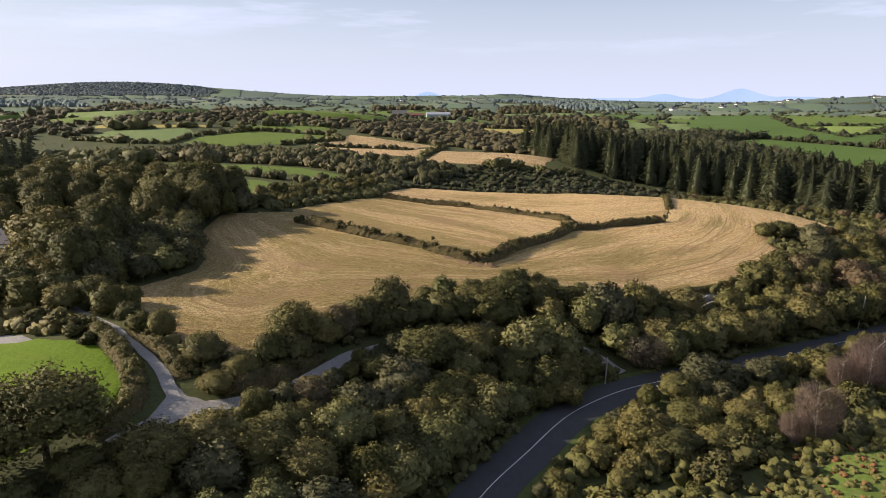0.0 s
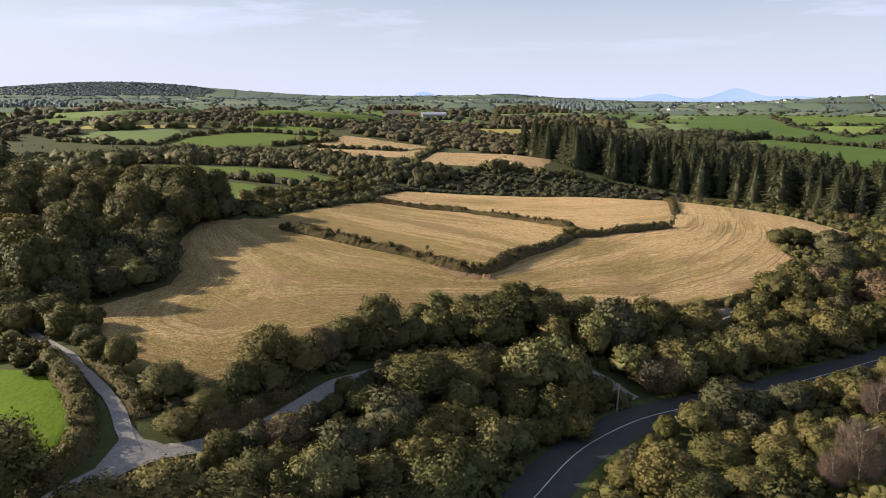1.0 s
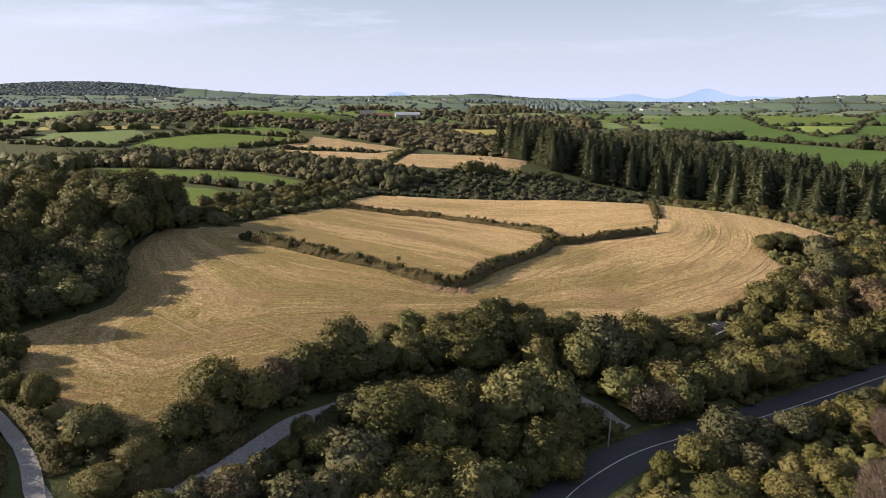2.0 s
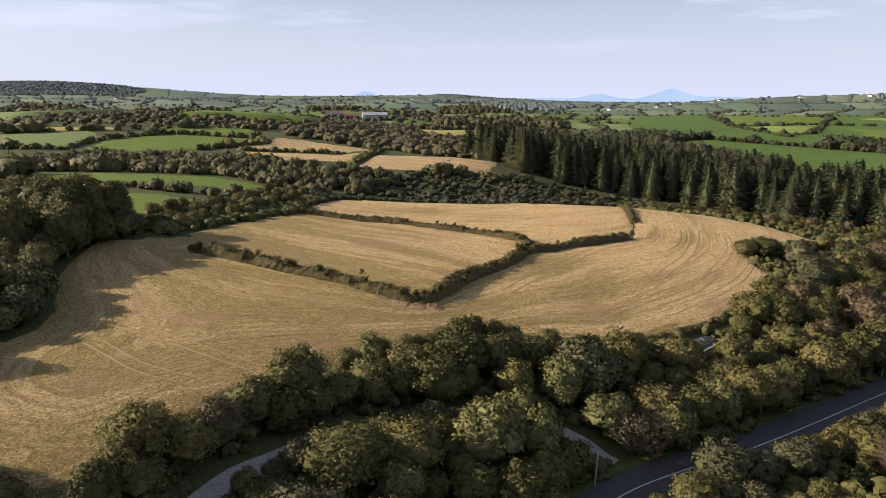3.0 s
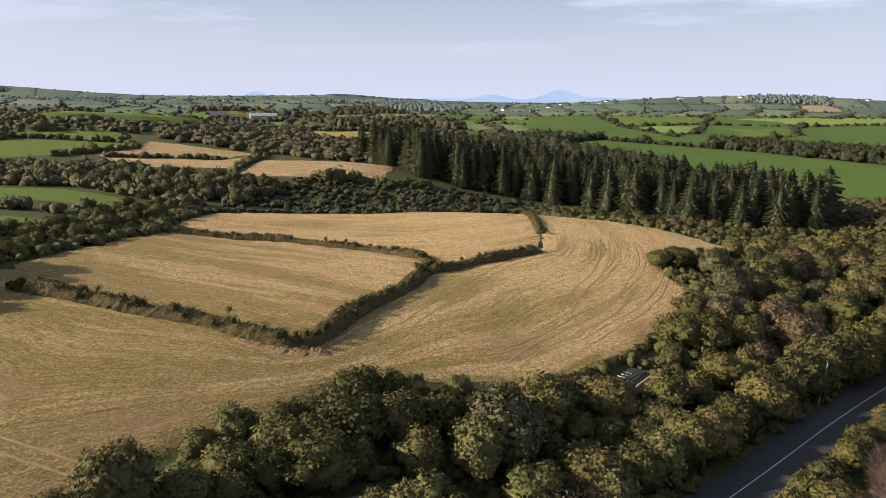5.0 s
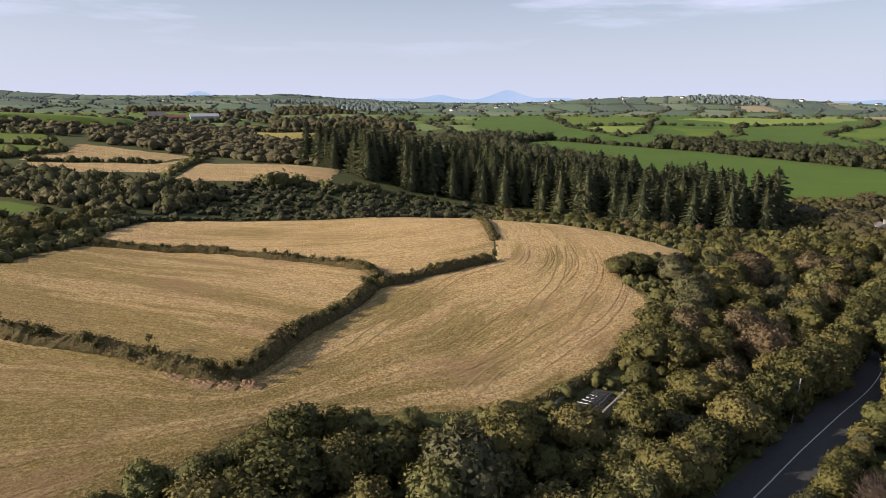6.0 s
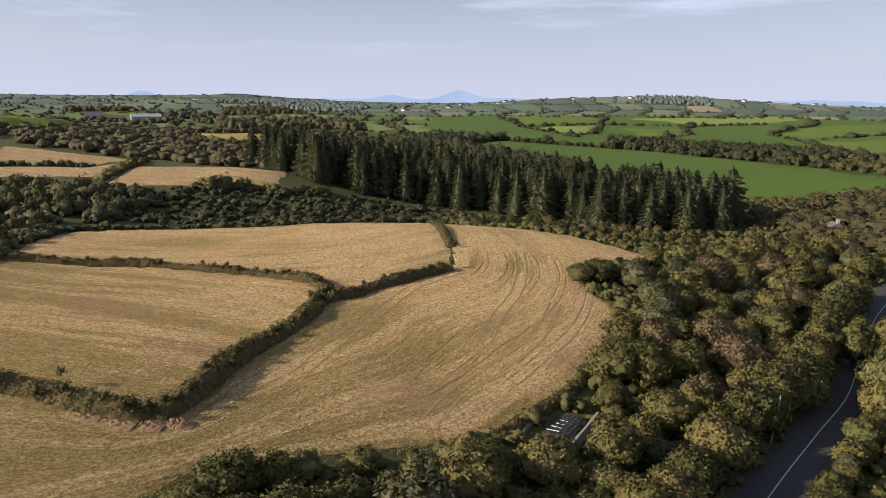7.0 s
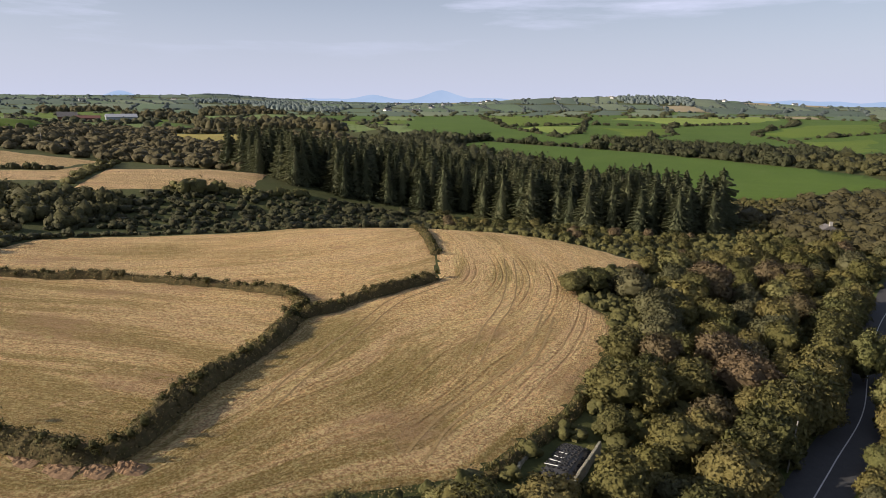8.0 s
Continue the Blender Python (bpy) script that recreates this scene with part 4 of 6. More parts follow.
LOWER_FIELD = OUTER + CREST + GAP_HEDGE + STUB + CROSS[1:] + LOWER[1:] + [(-44, 169), (-58, 165), (-57, 150), (-53, 137), (-48.5, 127), (-47, 119), (-50, 112), (-54, 105)]
field("stubble_field", LOWER_FIELD, STUBBLE, 3.0, 0.2, "golden cut cereal field with curving rows and green regrowth", rows=rows_outer, regrowth=regrown)
field("stubble_field", LOWER[::-1] + CROSS[::-1][1:] + UPPER[::-1] + [(-24, 206), (-42, 173)], STUBBLE_DRY, 3.0, 0.21,
      "golden stubble field enclosed by low field banks", rows=rows_slant, regrowth=regrown_slant)
field("stubble_field", UPPER + STUB[::-1] + GAP_HEDGE[::-1] + [(60, 247), (30, 250), (0, 249), (-16, 242), (-22, 225)], STUBBLE_DRY, 3.0, 0.21,
      "pale golden stubble field on the crest of the hill", rows=rows_upper)
field("stubble_field", [(-76, 367), (-64, 427), (-36, 410), (-9, 388), (-24, 362), (-70, 365)], STUBBLE_FAR, 9, 0.35, "pale straw-coloured stubble field beyond the valley")
field("stubble_field", [(-72, 361), (-24, 358), (-7, 384), (-16, 327), (-40, 329), (-72, 333)], STUBBLE_FAR, 9, 0.35, "narrow strip of pale stubble beyond the valley")
field("stubble_field", [(-15, 306), (-4, 364), (22, 352), (51, 337), (41, 299), (14, 303)], STUBBLE_FAR, 9, 0.35, "pale stubble field on the far valley side")
field("meadow", [(22, 600), (78, 630), (62, 514), (25, 515)], MEADOW, 20, 0.6, "yellowed cut meadow among scrub")
field("pasture", [(-120, 232), (-79, 224), (-64, 222), (-50, 216), (-46, 208), (-55, 191), (-63, 185), (-100, 190)], PASTURE, 6, 0.15, "bright green pasture strip between hedges")
field("pasture", [(-120, 276), (-81, 270), (-62, 271), (-36, 252), (-29, 245), (-52, 242), (-72, 247), (-120, 252)], PASTURE, 6, 0.15, "sloping green pasture strip between hedges")
field("pasture", [(-146, 345), (-146, 382), (-124, 415), (-76, 413), (-68, 394), (-93, 366), (-120, 348)], PASTURE, 15, 0.4, "green pasture on the far slope")
field("pasture", [(-205, 365), (-206, 404), (-164, 420), (-150, 396), (-152, 360)], PASTURE_PALE, 15, 0.4, "pale green pasture on the far slope")
field("pasture", [(-137, 424), (-132, 446), (-87, 458), (-70, 440), (-82, 420), (-116, 420)], PASTURE, 15, 0.4, "thin strip of green pasture behind a hedge")
field("meadow", [(-235, 412), (-228, 432), (-150, 438), (-152, 424)], MEADOW, 15, 0.5, "narrow yellowed meadow behind a hedge")
field("pasture", [(-310, 512), (-285, 540), (-225, 474), (-262, 452)], PASTURE, 15, 0.5, "green pasture among trees")
field("pasture", [(-190, 1000), (-30, 1190), (-20, 880), (-110, 745)], PASTURE, 40, 1.2, "bright green field behind a line of trees")
field("pasture", [(176, 470), (229, 506), (244, 474), (262, 445), (284, 408), (294, 368), (301, 332), (308, 305), (309, 278), (302, 262), (289, 253), (270, 256), (243, 260), (212, 270), (200, 320)], PASTURE_DEEP, 12, 0.4, "broad deep-green pasture rising behind the spruces")
field("pasture", [(190, 560), (235, 700), (330, 1030), (760, 1010), (1000, 900), (900, 560), (620, 400), (430, 325), (370, 330), (310, 430)], PASTURE_DEEP, 40, 0.5, "rolling green pasture behind a dark hedge", keep=False)
field("pasture", [(440, 944), (578, 942), (533, 812), (420, 668), (318, 636)], PASTURE, 25, 1.0, "sunlit green pasture beyond the trees", keep=False)
field("pasture", [(309, 619), (420, 664), (357, 574), (303, 531)], LIME, 20, 1.0, "lime-green pasture beside a hedge", keep=False)
field("pasture", [(406, 616), (479, 605), (433, 545), (366, 516)], PASTURE, 20, 1.0, "small green pasture ringed by hedges", keep=False)
field("pasture", [(558, 806), (892, 832), (775, 721), (606, 624), (507, 624), (555, 746)], LIME, 30, 1.2, "long lime-green pasture with a crooked hedge", keep=False)
field("pasture", [(498, 519), (620, 575), (800, 606), (584, 457), (483, 465)], PASTURE, 30, 1.0, "green hillside pasture with scattered bushes", keep=False)
field("pasture", [(462, 446), (543, 432), (427, 350), (373, 342)], PASTURE, 20, 1.0, "green pasture above the scrub", keep=False)
field("clearing", [(37, 60), (40, 67), (45, 70.5), (58, 73), (64, 60), (48, 50), (38, 52)], CLEARING, 2, 0.12, "rough bright-green grass clearing with bracken")
lawn = field("lawn", [(-70, 74), (-60, 83), (-54, 82.5), (-47.5, 82), (-42, 78.5), (-38.2, 74), (-36.2, 70), (-36.4, 66), (-37.5, 62), (-41, 54), (-44, 46), (-50, 36), (-78, 36), (-78, 60)], LAWN, 3, 0.15,
             "mown bright green garden lawn in the sun", "lawn")

road = strip("road", ROAD, 3.15, ASPHALT, 0.05, ROAD_Z)
tagged(road, "two-lane grey asphalt road in shade", "road", kind="structure")
strip("centre_line", ROAD, 0.075, PAINT, 0.075, ROAD_Z, parent=road)
strip("verge", ROAD, 3.15, VERGE, 0.02, ROAD_Z, (1.0, 1.4), road)
strip("verge", ROAD, 3.15, VERGE, 0.02, ROAD_Z, (-1.45, -1.0), road)
track = strip("track", TRACK, 1.1, GRAVEL, 0.14, ragged=0.35)
tagged(track, "pale gravel farm track between hedges", "track", kind="structure")
spur = strip("track", SPUR, 0.68, GRAVEL, 0.17, ragged=0.35)
tagged(spur, "narrow pale gravel lane leading to a house", "track", kind="structure")

# ---- wheel tracks left in the stubble ----
def wheel_tracks(line, label, width=0.18, gauge=1.9):
    top = empty("wheel_tracks", Matrix())
    pts = smooth_line(line, 1.2)
    for side in (-1, 1):
        strip("rut", pts, width, RUT, 0.225, across=(side * gauge / 2 / width - 1, side * gauge / 2 / width + 1), parent=top, ragged=0.12)
    return tagged(top, label, "wheel tracks", kind="structure")


wheel_tracks([(34, 128.8), (39.9, 134.5), (47.9, 139.9), (55.9, 145.5), (62.8, 152.7), (69.2, 160.6)], "dark tractor ruts pressed into golden stubble")
wheel_tracks([(49.4, 147.4), (56.3, 156.7), (64.1, 165.8), (71, 176.5), (77.2, 189.2)], "faint tractor ruts running up to the gap", 0.12)
wheel_tracks([(20.9, 140.3), (28.8, 150.7), (37.7, 161.1), (46.8, 171.5), (58, 178)], "faint tractor ruts beside the field bank", 0.12)
wheel_tracks([(-38, 114), (-33.5, 109.7), (-28.5, 105.4), (-22.2, 102.4)], "pale tractor ruts in green-tinged stubble", 0.12)
wheel_tracks([(-36, 120), (-30.8, 116.3), (-22.8, 111.1), (-14, 105.8)], "pale tractor ruts in green-tinged stubble", 0.16)

# ---- field banks and hedges ----
hedge(LOWER, 3.3, 1.75, "low overgrown field bank with brambles and dry grass", seed=11, lumps=0.8)
hedge(CROSS, 3.2, 1.75, "low overgrown field bank with brambles", seed=12, lumps=0.8)
hedge(STUB, 2.5, 1.5, "short overgrown field bank ending at a gap", seed=13, lumps=0.6)
hedge(UPPER, 2.5, 1.4, "low overgrown field bank across the hill", seed=14, lumps=0.6)
hedge(GAP_HEDGE, 2.2, 1.2, "overgrown field bank running over the crest", seed=15)
hedge([(-36, 60), (-34.9, 64), (-34.9, 68), (-37, 72.5), (-40.6, 77.5), (-45, 82), (-49.5, 87)], 2.8, 1.5, "thick bramble hedge between the lawn and the lane", "scrub", 16, lumps=1.4)
hedge([(-31.2, 73), (-34.2, 77.2), (-38, 80.9), (-43, 86)], 2.2, 1.3, "bramble hedge beside the lane", "bramble", 17, lumps=1.2)
hedge([(-26.5, 71.8), (-22.8, 74), (-20, 78.4), (-17.5, 84)], 2.6, 1.6, "thick hedge beside the gravel track", "hedge", 18, lumps=1.6)
hedge([(40, 124.3), (47, 128.2), (56, 133.4), (60, 137)], 1.8, 1.0, "rough grassy bank at the field's lower edge", "bramble", 19)
field("driveway", [(-75, 72), (-62, 75), (-55.5, 79), (-54, 82), (-58, 85), (-66, 88), (-78, 86)], GRAVEL, 3, 0.1, "grey gravel yard beside the house", "driveway", keep=False)
field("gravel_bay", [(-33, 60.5), (-32, 65), (-31.8, 69), (-32.8, 71.6), (-31.6, 71.8), (-29.6, 69.8), (-27.4, 69.4), (-24.6, 70.6), (-24, 69.6), (-26.5, 67.6), (-29, 65), (-31, 61.5)], GRAVEL, 1.5, 0.15, "worn gravel where the lanes meet", "track", keep=False)

# ---- trees near the road, the track and the field ----
plant("sparse", -37.8, 56.5, 8.6, 6.6, fine=True)
plant("sparse", -42.5, 52, 7.5, 5.5, fine=True)
plant("scrub", -27.5, 56.3, 5, 4, fine=True)
plant("scrub", -23.5, 59.5, 5, 4, fine=True)
plant("scrub", -18.6, 59.9, 5, 4, fine=True)
plant("scrub", -13.7, 58.4, 5, 3.5, fine=True)
plant("brown", -16, 71, 4, 3, fine=True)
plant("dark", -17.4, 64.7, 4, 3, fine=True)
plant("light", -11.3, 64.9, 6, 3.5, fine=True)
plant("grey", -7.9, 73.9, 4, 2.5, fine=True)
plant("yellow", -3.4, 71.3, 5, 3, fine=True)
plant("light", -1.2, 67.9, 6, 3.5, fine=True)
plant("yellow", -7.9, 59.7, 5, 3, fine=True)
plant("scrub", -3.4, 87, 6, 5, fine=True)
plant("scrub", 2.5, 89.8, 6, 4, fine=True)
plant("dark", -9.3, 80.8, 4, 3, fine=True)
plant("yellow", -0.4, 79.4, 4, 4, fine=True)
plant("scrub", 3.7, 81, 4, 3, fine=True)
plant("light", 10.8, 93.1, 7, 4.2)
plant("light", 14.9, 96.8, 7, 4)
plant("light", 16.6, 94.9, 7, 3.5)
plant("yellow", 11.8, 84.7, 3.5, 3, fine=True)
plant("yellow", 15.7, 85.8, 3.5, 3, fine=True)
plant("scrub", 8.1, 83, 3, 2, fine=True)
plant("dark", -9.6, 98.7, 7, 3.5)
plant("dark", -13.5, 94.3, 5, 3.5)
plant("brown", -15.6, 90.3, 5, 3, fine=True)
plant("light", -4.8, 100.9, 4, 3)
plant("dark", -1.5, 104.5, 4.5, 3)
plant("scrub", 3, 107.5, 5, 3.5)
plant("dark", 10, 111.4, 6, 4.5)
plant("scrub", 6.4, 104.5, 6, 4)
plant("dark", 15.3, 112.3, 6, 3.5)
plant("dark", 20.3, 114, 5, 3.5)
plant("grey", 26.3, 109.4, 8, 5.5)
plant("scrub", 32.7, 114.1, 7, 4)
plant("light", 22.6, 106.5, 7, 3.5)
plant("light", 27.1, 102.4, 5, 3.5)
plant("scrub", 33.4, 103.5, 6, 4)
plant("dead", 30.4, 99.2, 6, 3.5)
plant("light", 47, 113.4, 4, 3)
plant("scrub", 55.5, 117.5, 3.2, 2.6)
plant("scrub", 43.2, 110.9, 4, 3)
plant("grey", 54.1, 112.2, 4, 3)
plant("dark", 39.9, 106.6, 4, 3)
plant("grey", 60.3, 115.1, 3.5, 3)
plant("scrub", 46, 108.3, 3.5, 2.5)
plant("yellow", 67.2, 117.2, 3.5, 3)
plant("scrub", 76.2, 122.5, 4, 3)
plant("scrub", 62.6, 133.8, 6, 4)
plant("dark", 68.3, 135.2, 6, 3)
plant("dark", 58, 127.9, 4, 2.5)
plant("scrub", 66.3, 123.4, 5, 3)
plant("scrub", 73.7, 133.6, 6, 4)
plant("brown", 85.1, 139.8, 6, 4)
plant("grey", 36.9, 91.9, 5, 4)
plant("scrub", 31.5, 87.4, 4, 3)
plant("yellow", 25.4, 84.3, 4, 3.5, fine=True)
plant("grey", 39.9, 91.5, 4, 3)
plant("grey", 46.3, 93.6, 4, 3)
plant("scrub", 56.2, 95.7, 4, 3.5)
plant("scrub", 19.4, 74.8, 5.5, 5, fine=True)
plant("yellow", 23, 73.8, 5, 4, fine=True)
plant("scrub", 30.5, 78.7, 4, 3.5, fine=True)
plant("scrub", 37.6, 79.4, 3.5, 3, fine=True)
plant("dark", 25.5, 71.6, 4, 4, fine=True)
plant("scrub", 31.1, 72, 3.5, 3, fine=True)
plant("yellow", 43.1, 78.5, 3, 2.5, fine=True)
plant("birch", 43, 73, 9, 2.6)
plant("birch", 40, 72.6, 5, 1.5)
plant("birch", 60, 91, 8.5, 3.2)
plant("birch", 56.5, 91.5, 6, 2.2)
plant("birch", 64.5, 96, 8, 3.2)
plant("sparse", -20.7, 83.9, 7, 4, fine=True)
plant("dark", -30.3, 77.3, 4, 3, fine=True)
plant("scrub", -38.1, 83.2, 4, 2, fine=True)
plant("scrub", -25.2, 75.3, 3, 2.5, fine=True)
plant("scrub", -26.9, 71.3, 2.5, 2.5, fine=True)
plant("brown", 112.6, 170.2, 7, 5)
plant("brown", 135.3, 175.1, 7, 4)
plant("dead", 87.3, 139.5, 6, 5)
plant("scrub", 109.2, 150.4, 7, 4)
plant("light", 109.2, 133.9, 8, 3.5)
plant("scrub", 66.7, 132.3, 6, 3.5)
plant("dark", 72, 145, 5, 3.5)
plant("dark", 84.7, 170.6, 4.5, 4)
plant("brown", 101.7, 179.4, 3, 2)
plant("dark", 80.5, 170.1, 4, 3)
plant("yellow", 57, 121, 3.6, 3)
plant("grey", 56.3, 115.2, 4, 3)
plant("yellow", 67.5, 118.9, 5, 3)
plant("yellow", 77.6, 121.8, 5, 3)
plant("scrub", 86.3, 123.6, 6, 3)

MIXED = ["scrub", "scrub", "scrub", "light", "dark", "yellow", "grey", "brown"]
for x, y, h, r, kind in ((104, 124.5, 5.5, 3.2, "light"), (99, 121.6, 7.5, 3.6, "light"), (94, 118.6, 5, 3, "yellow"), (84, 113.6, 3.6, 2.6, "light"), (79, 111, 3, 2.4, "yellow"), (112, 129.5, 6, 3.4, "scrub"), (97.5, 132, 6.5, 3.6, "dark"), (104, 136.5, 7, 3.8, "scrub"), (113, 142, 7, 3.8, "dark"), (121, 136, 6.5, 3.6, "scrub"), (91, 128, 6, 3.4, "scrub")):
    plant(kind, x, y, h, r, "trees along the road")
for x, y, h in ((30.2, 169.2, 1.7), (28.6, 166.4, 1.6), (31.6, 172.6, 1.5), (27, 163.6, 1.4), (-36.6, 158.8, 1.9)):
    plant("low", x, y, h, h * 0.95, "bushes on the field banks")
PLANTED.append((-88, 123, 15))
for x, y, h, r, kind in ((-33.6, 54, 3.2, 2.6, "scrub"), (-30, 50.5, 3.6, 2.8, "scrub"), (-36.5, 49.5, 2.8, 2.4, "dark"), (-27, 52.5, 4, 2.8, "scrub"), (-31.5, 57, 2.2, 1.8, "scrub"), (-33.5, 46.5, 3, 2.6, "scrub"), (-38.8, 45, 2.6, 2.2, "dark")):
    plant(kind, x, y, h, r, "roadside scrub", True)
PLANTED.append((49.6, 124.9, 11))
# willows and tall trees along the field's shaded end
for k in range(13):
    a = k / 12
    x, y = -57 - 4 * math.sin(a * 3.1) + 9 * max(0, a - 0.75) * 4 * 0.4, 104 + a * 64
    plant(["grey", "light", "grey", "scrub"][k % 4], x, y, 5.5 + (k * 37 % 10) * 0.15, 3.0 + (k * 53 % 10) * 0.08, "willows beside the field")
    plant("tall", x - 4.5 - (k * 29 % 7) * 0.4, y + 2.5, (11.5, 7.5, 9, 12, 12.4, 8, 7, 10.5, 12, 9.5, 11, 12.5, 10)[k], 4.2, "wood beside the field")
for x, y, h in ((-53, 172.5, 9), (-50, 176.5, 8), (-57, 168, 9), (-48.5, 181.5, 7.5), (-55.5, 163, 8.5), (-45.5, 188, 7), (-41, 195, 7), (-36, 203, 6.5), (-31.5, 212, 6.5)):
    plant("dark", x, y, h * 0.42, h * 0.34, "hedgerow trees")
for x, y, h, r, kind in ((-49.5, 121, 5.2, 3.4, "grey"), (-50.5, 115.5, 5, 3.2, "light"), (-53.5, 111.5, 4.6, 3, "grey"), (-57, 108, 4.8, 3, "scrub"), (-51, 127, 5.8, 3.6, "grey"), (-54, 133, 6, 3.6, "grey"), (-57, 140, 6.4, 3.6, "light"),
                         (-55.5, 120, 6, 3.6, "light"), (-58.5, 127, 6.4, 3.6, "grey"), (-60, 115, 5.6, 3.4, "grey"), (-63, 121, 6.2, 3.6, "grey")):
    plant(kind, x, y, h, r, "willows beside the field")
for x, y, h, r in ((-60.5, 160, 12, 4.8), (-60, 167, 12.5, 4.8), (-57, 172, 11, 4.2), (-64, 174, 12, 4.8), (-58, 153, 10.5, 4.2), (-66, 164, 13, 5)):
    plant("tall", x, y, h, r, "wood beside the field")
# trees over the lane by the house
for x, y, h, kind in ((-50, 92.5, 4.5, "scrub"), (-53.5, 96, 5, "dark"), (-57, 94, 4.5, "scrub"), (-60, 98, 5.5, "dark"), (-64, 96, 5, "scrub"), (-68, 100, 6, "dark"), (-66, 104, 6, "scrub"), (-74, 98, 6, "dark"),
                      (-72, 92, 5, "scrub"), (-80, 94, 6, "dark"), (-78, 104, 6.5, "dark"), (-48, 95.5, 3.5, "scrub"), (-45, 88.8, 3, "dark"), (-41.5, 84.6, 3, "scrub"), (-84, 110, 7, "dark"), (-72, 110, 6.5, "scrub"),
                      (-51, 85.5, 2.2, "low"), (-54, 86.5, 2.4, "low"), (-57, 88, 2.6, "low"), (-49.5, 83.6, 1.8, "low"), (-46.5, 80.6, 1.6, "low")):
    plant(kind, x, y, h, h * 0.62 if kind != "low" else h, "bushes along the lane")


def roadside(line, lo, hi, offset, gap, kinds, heights, group, seed, skip=()):
    """A row of plants along a line, on its left (positive offset) or right."""
    rng = random.Random(seed)
    d = np.gradient(line, axis=0)
    d /= np.linalg.norm(d, axis=1)[:, None]
    walked, last = 0.0, -9.0
    for i in range(1, len(line)):
        walked += float(np.linalg.norm(line[i] - line[i - 1]))
        x, y = line[i] + np.array([-d[i, 1], d[i, 0]]) * offset * rng.uniform(0.92, 1.2)
        if not lo < line[i][0] < hi or walked - last < gap * rng.uniform(0.8, 1.3) or any(a < line[i][0] < b for a, b in skip):
            continue
        if any(inside(x, y, p)[0] for p in FIELD_POLYGONS) or any((x - a) ** 2 + (y - b) ** 2 < (0.5 * r + 0.6) ** 2 for a, b, r in PLANTED):
            continue
        last = walked
        kind, h = rng.choice(kinds), rng.uniform(*heights)
        plant(kind, x, y, h, h * 0.6, group)


roadside(ROAD, 36, 150, 5.4, 2.9, ["scrub", "dark", "scrub", "light"], (5.5, 7.2), "trees along the road", 91)
roadside(ROAD, -3, 22, 5.8, 3.2, ["dark", "scrub", "light"], (4.5, 6.2), "trees along the road", 92)
roadside(ROAD, 4, 150, -5.2, 2.4, ["scrub", "yellow", "scrub", "grey"], (2.4, 3.8), "shrubs along the road", 93, ((24, 36),))
roadside(TRACK, -17, 20, 3.6, 3.0, ["dark", "scrub"], (3.5, 5.2), "trees along the track", 94)
roadside(TRACK, -24, 20, -3.0, 2.6, ["scrub", "dark", "grey"], (2.4, 4.0), "shrubs along the track", 95)
# scrub between the track and the road
fill([(-24, 58), (-14, 70), (-6, 84), (4, 95), (16, 99), (22, 94), (6, 76), (-2, 62), (-8, 48), (-22, 48)], ["scrub", "dark", "scrub", "light", "grey"], (3, 5), 1.7, "roadside scrub", 21, 36, road=4.8)
# belt between the track and the field
fill([(-24, 78), (-15, 97), (-6, 107), (4, 115), (10, 121), (38, 122), (42, 110), (34, 100), (24, 103), (8, 106), (-8, 95), (-18, 82)], ["dark", "scrub", "dark", "scrub", "light"], (3, 5), 1.9, "field edge trees", 22, 36)
# wood between the field and the road
fill([(40, 119), (58, 129), (70, 140), (84, 152), (86, 168), (100, 179), (126, 186), (150, 200), (185, 205), (200, 175), (150, 152), (98, 130), (60, 110), (40, 104)], MIXED, (4, 6.5), 2.6, "wood beside the road", 23, 74)
# scrub on the other side of the road
fill([(8, 60), (22, 80), (36, 90), (60, 100), (90, 114), (110, 110), (80, 78), (44, 74), (30, 66), (24, 50)], ["scrub", "yellow", "grey", "scrub", "yellow", "low"], (2, 3.6), 1.6, "roadside scrub", 24, 100, road=5.0)
# tall wood beside the field and the house
fill([(-62, 112), (-62, 132), (-68, 152), (-68, 166), (-80, 186), (-118, 198), (-130, 180), (-130, 135), (-100, 138), (-80, 122)], ["tall", "tall", "tall", "scrub"], (8, 11.5), 3.4, "wood beside the field", 25, 52)
fill([(-57, 106), (-55, 130), (-61, 150), (-75, 150), (-80, 116), (-66, 104)], ["grey", "grey", "light", "scrub"], (4.5, 6.5), 2.0, "willows beside the field", 26, 34)
# conifer plantation
fill([(52, 318), (84, 302), (108, 292), (128, 268), (140, 246), (158, 232), (176, 226), (186, 240), (178, 278), (156, 318), (120, 368), (70, 400), (40, 370)], ["spruce"], (15, 20.5), 1.5, "spruce plantation", 27, 270)
fill([(-175, 205), (-150, 190), (-135, 205), (-140, 232), (-165, 240)], ["spruce"], (13, 17), 2.5, "dark firs above the wood", 34, 12)
# bushes at the plantation's foot
fill([(84, 246), (104, 222), (116, 202), (128, 196), (150, 214), (164, 224), (140, 240), (124, 266), (100, 284)], ["low", "low", "scrub", "brown", "low", "dark"], (2, 3.4), 2.0, "bushes below the spruces", 28, 60)
# hedgerow trees by the pasture strips
fill([(-47, 174), (-28, 206), (-24, 240), (-32, 246), (-44, 210), (-58, 178)], ["dark", "scrub"], (2.4, 4.4), 1.8, "hedgerow trees", 29, 34)

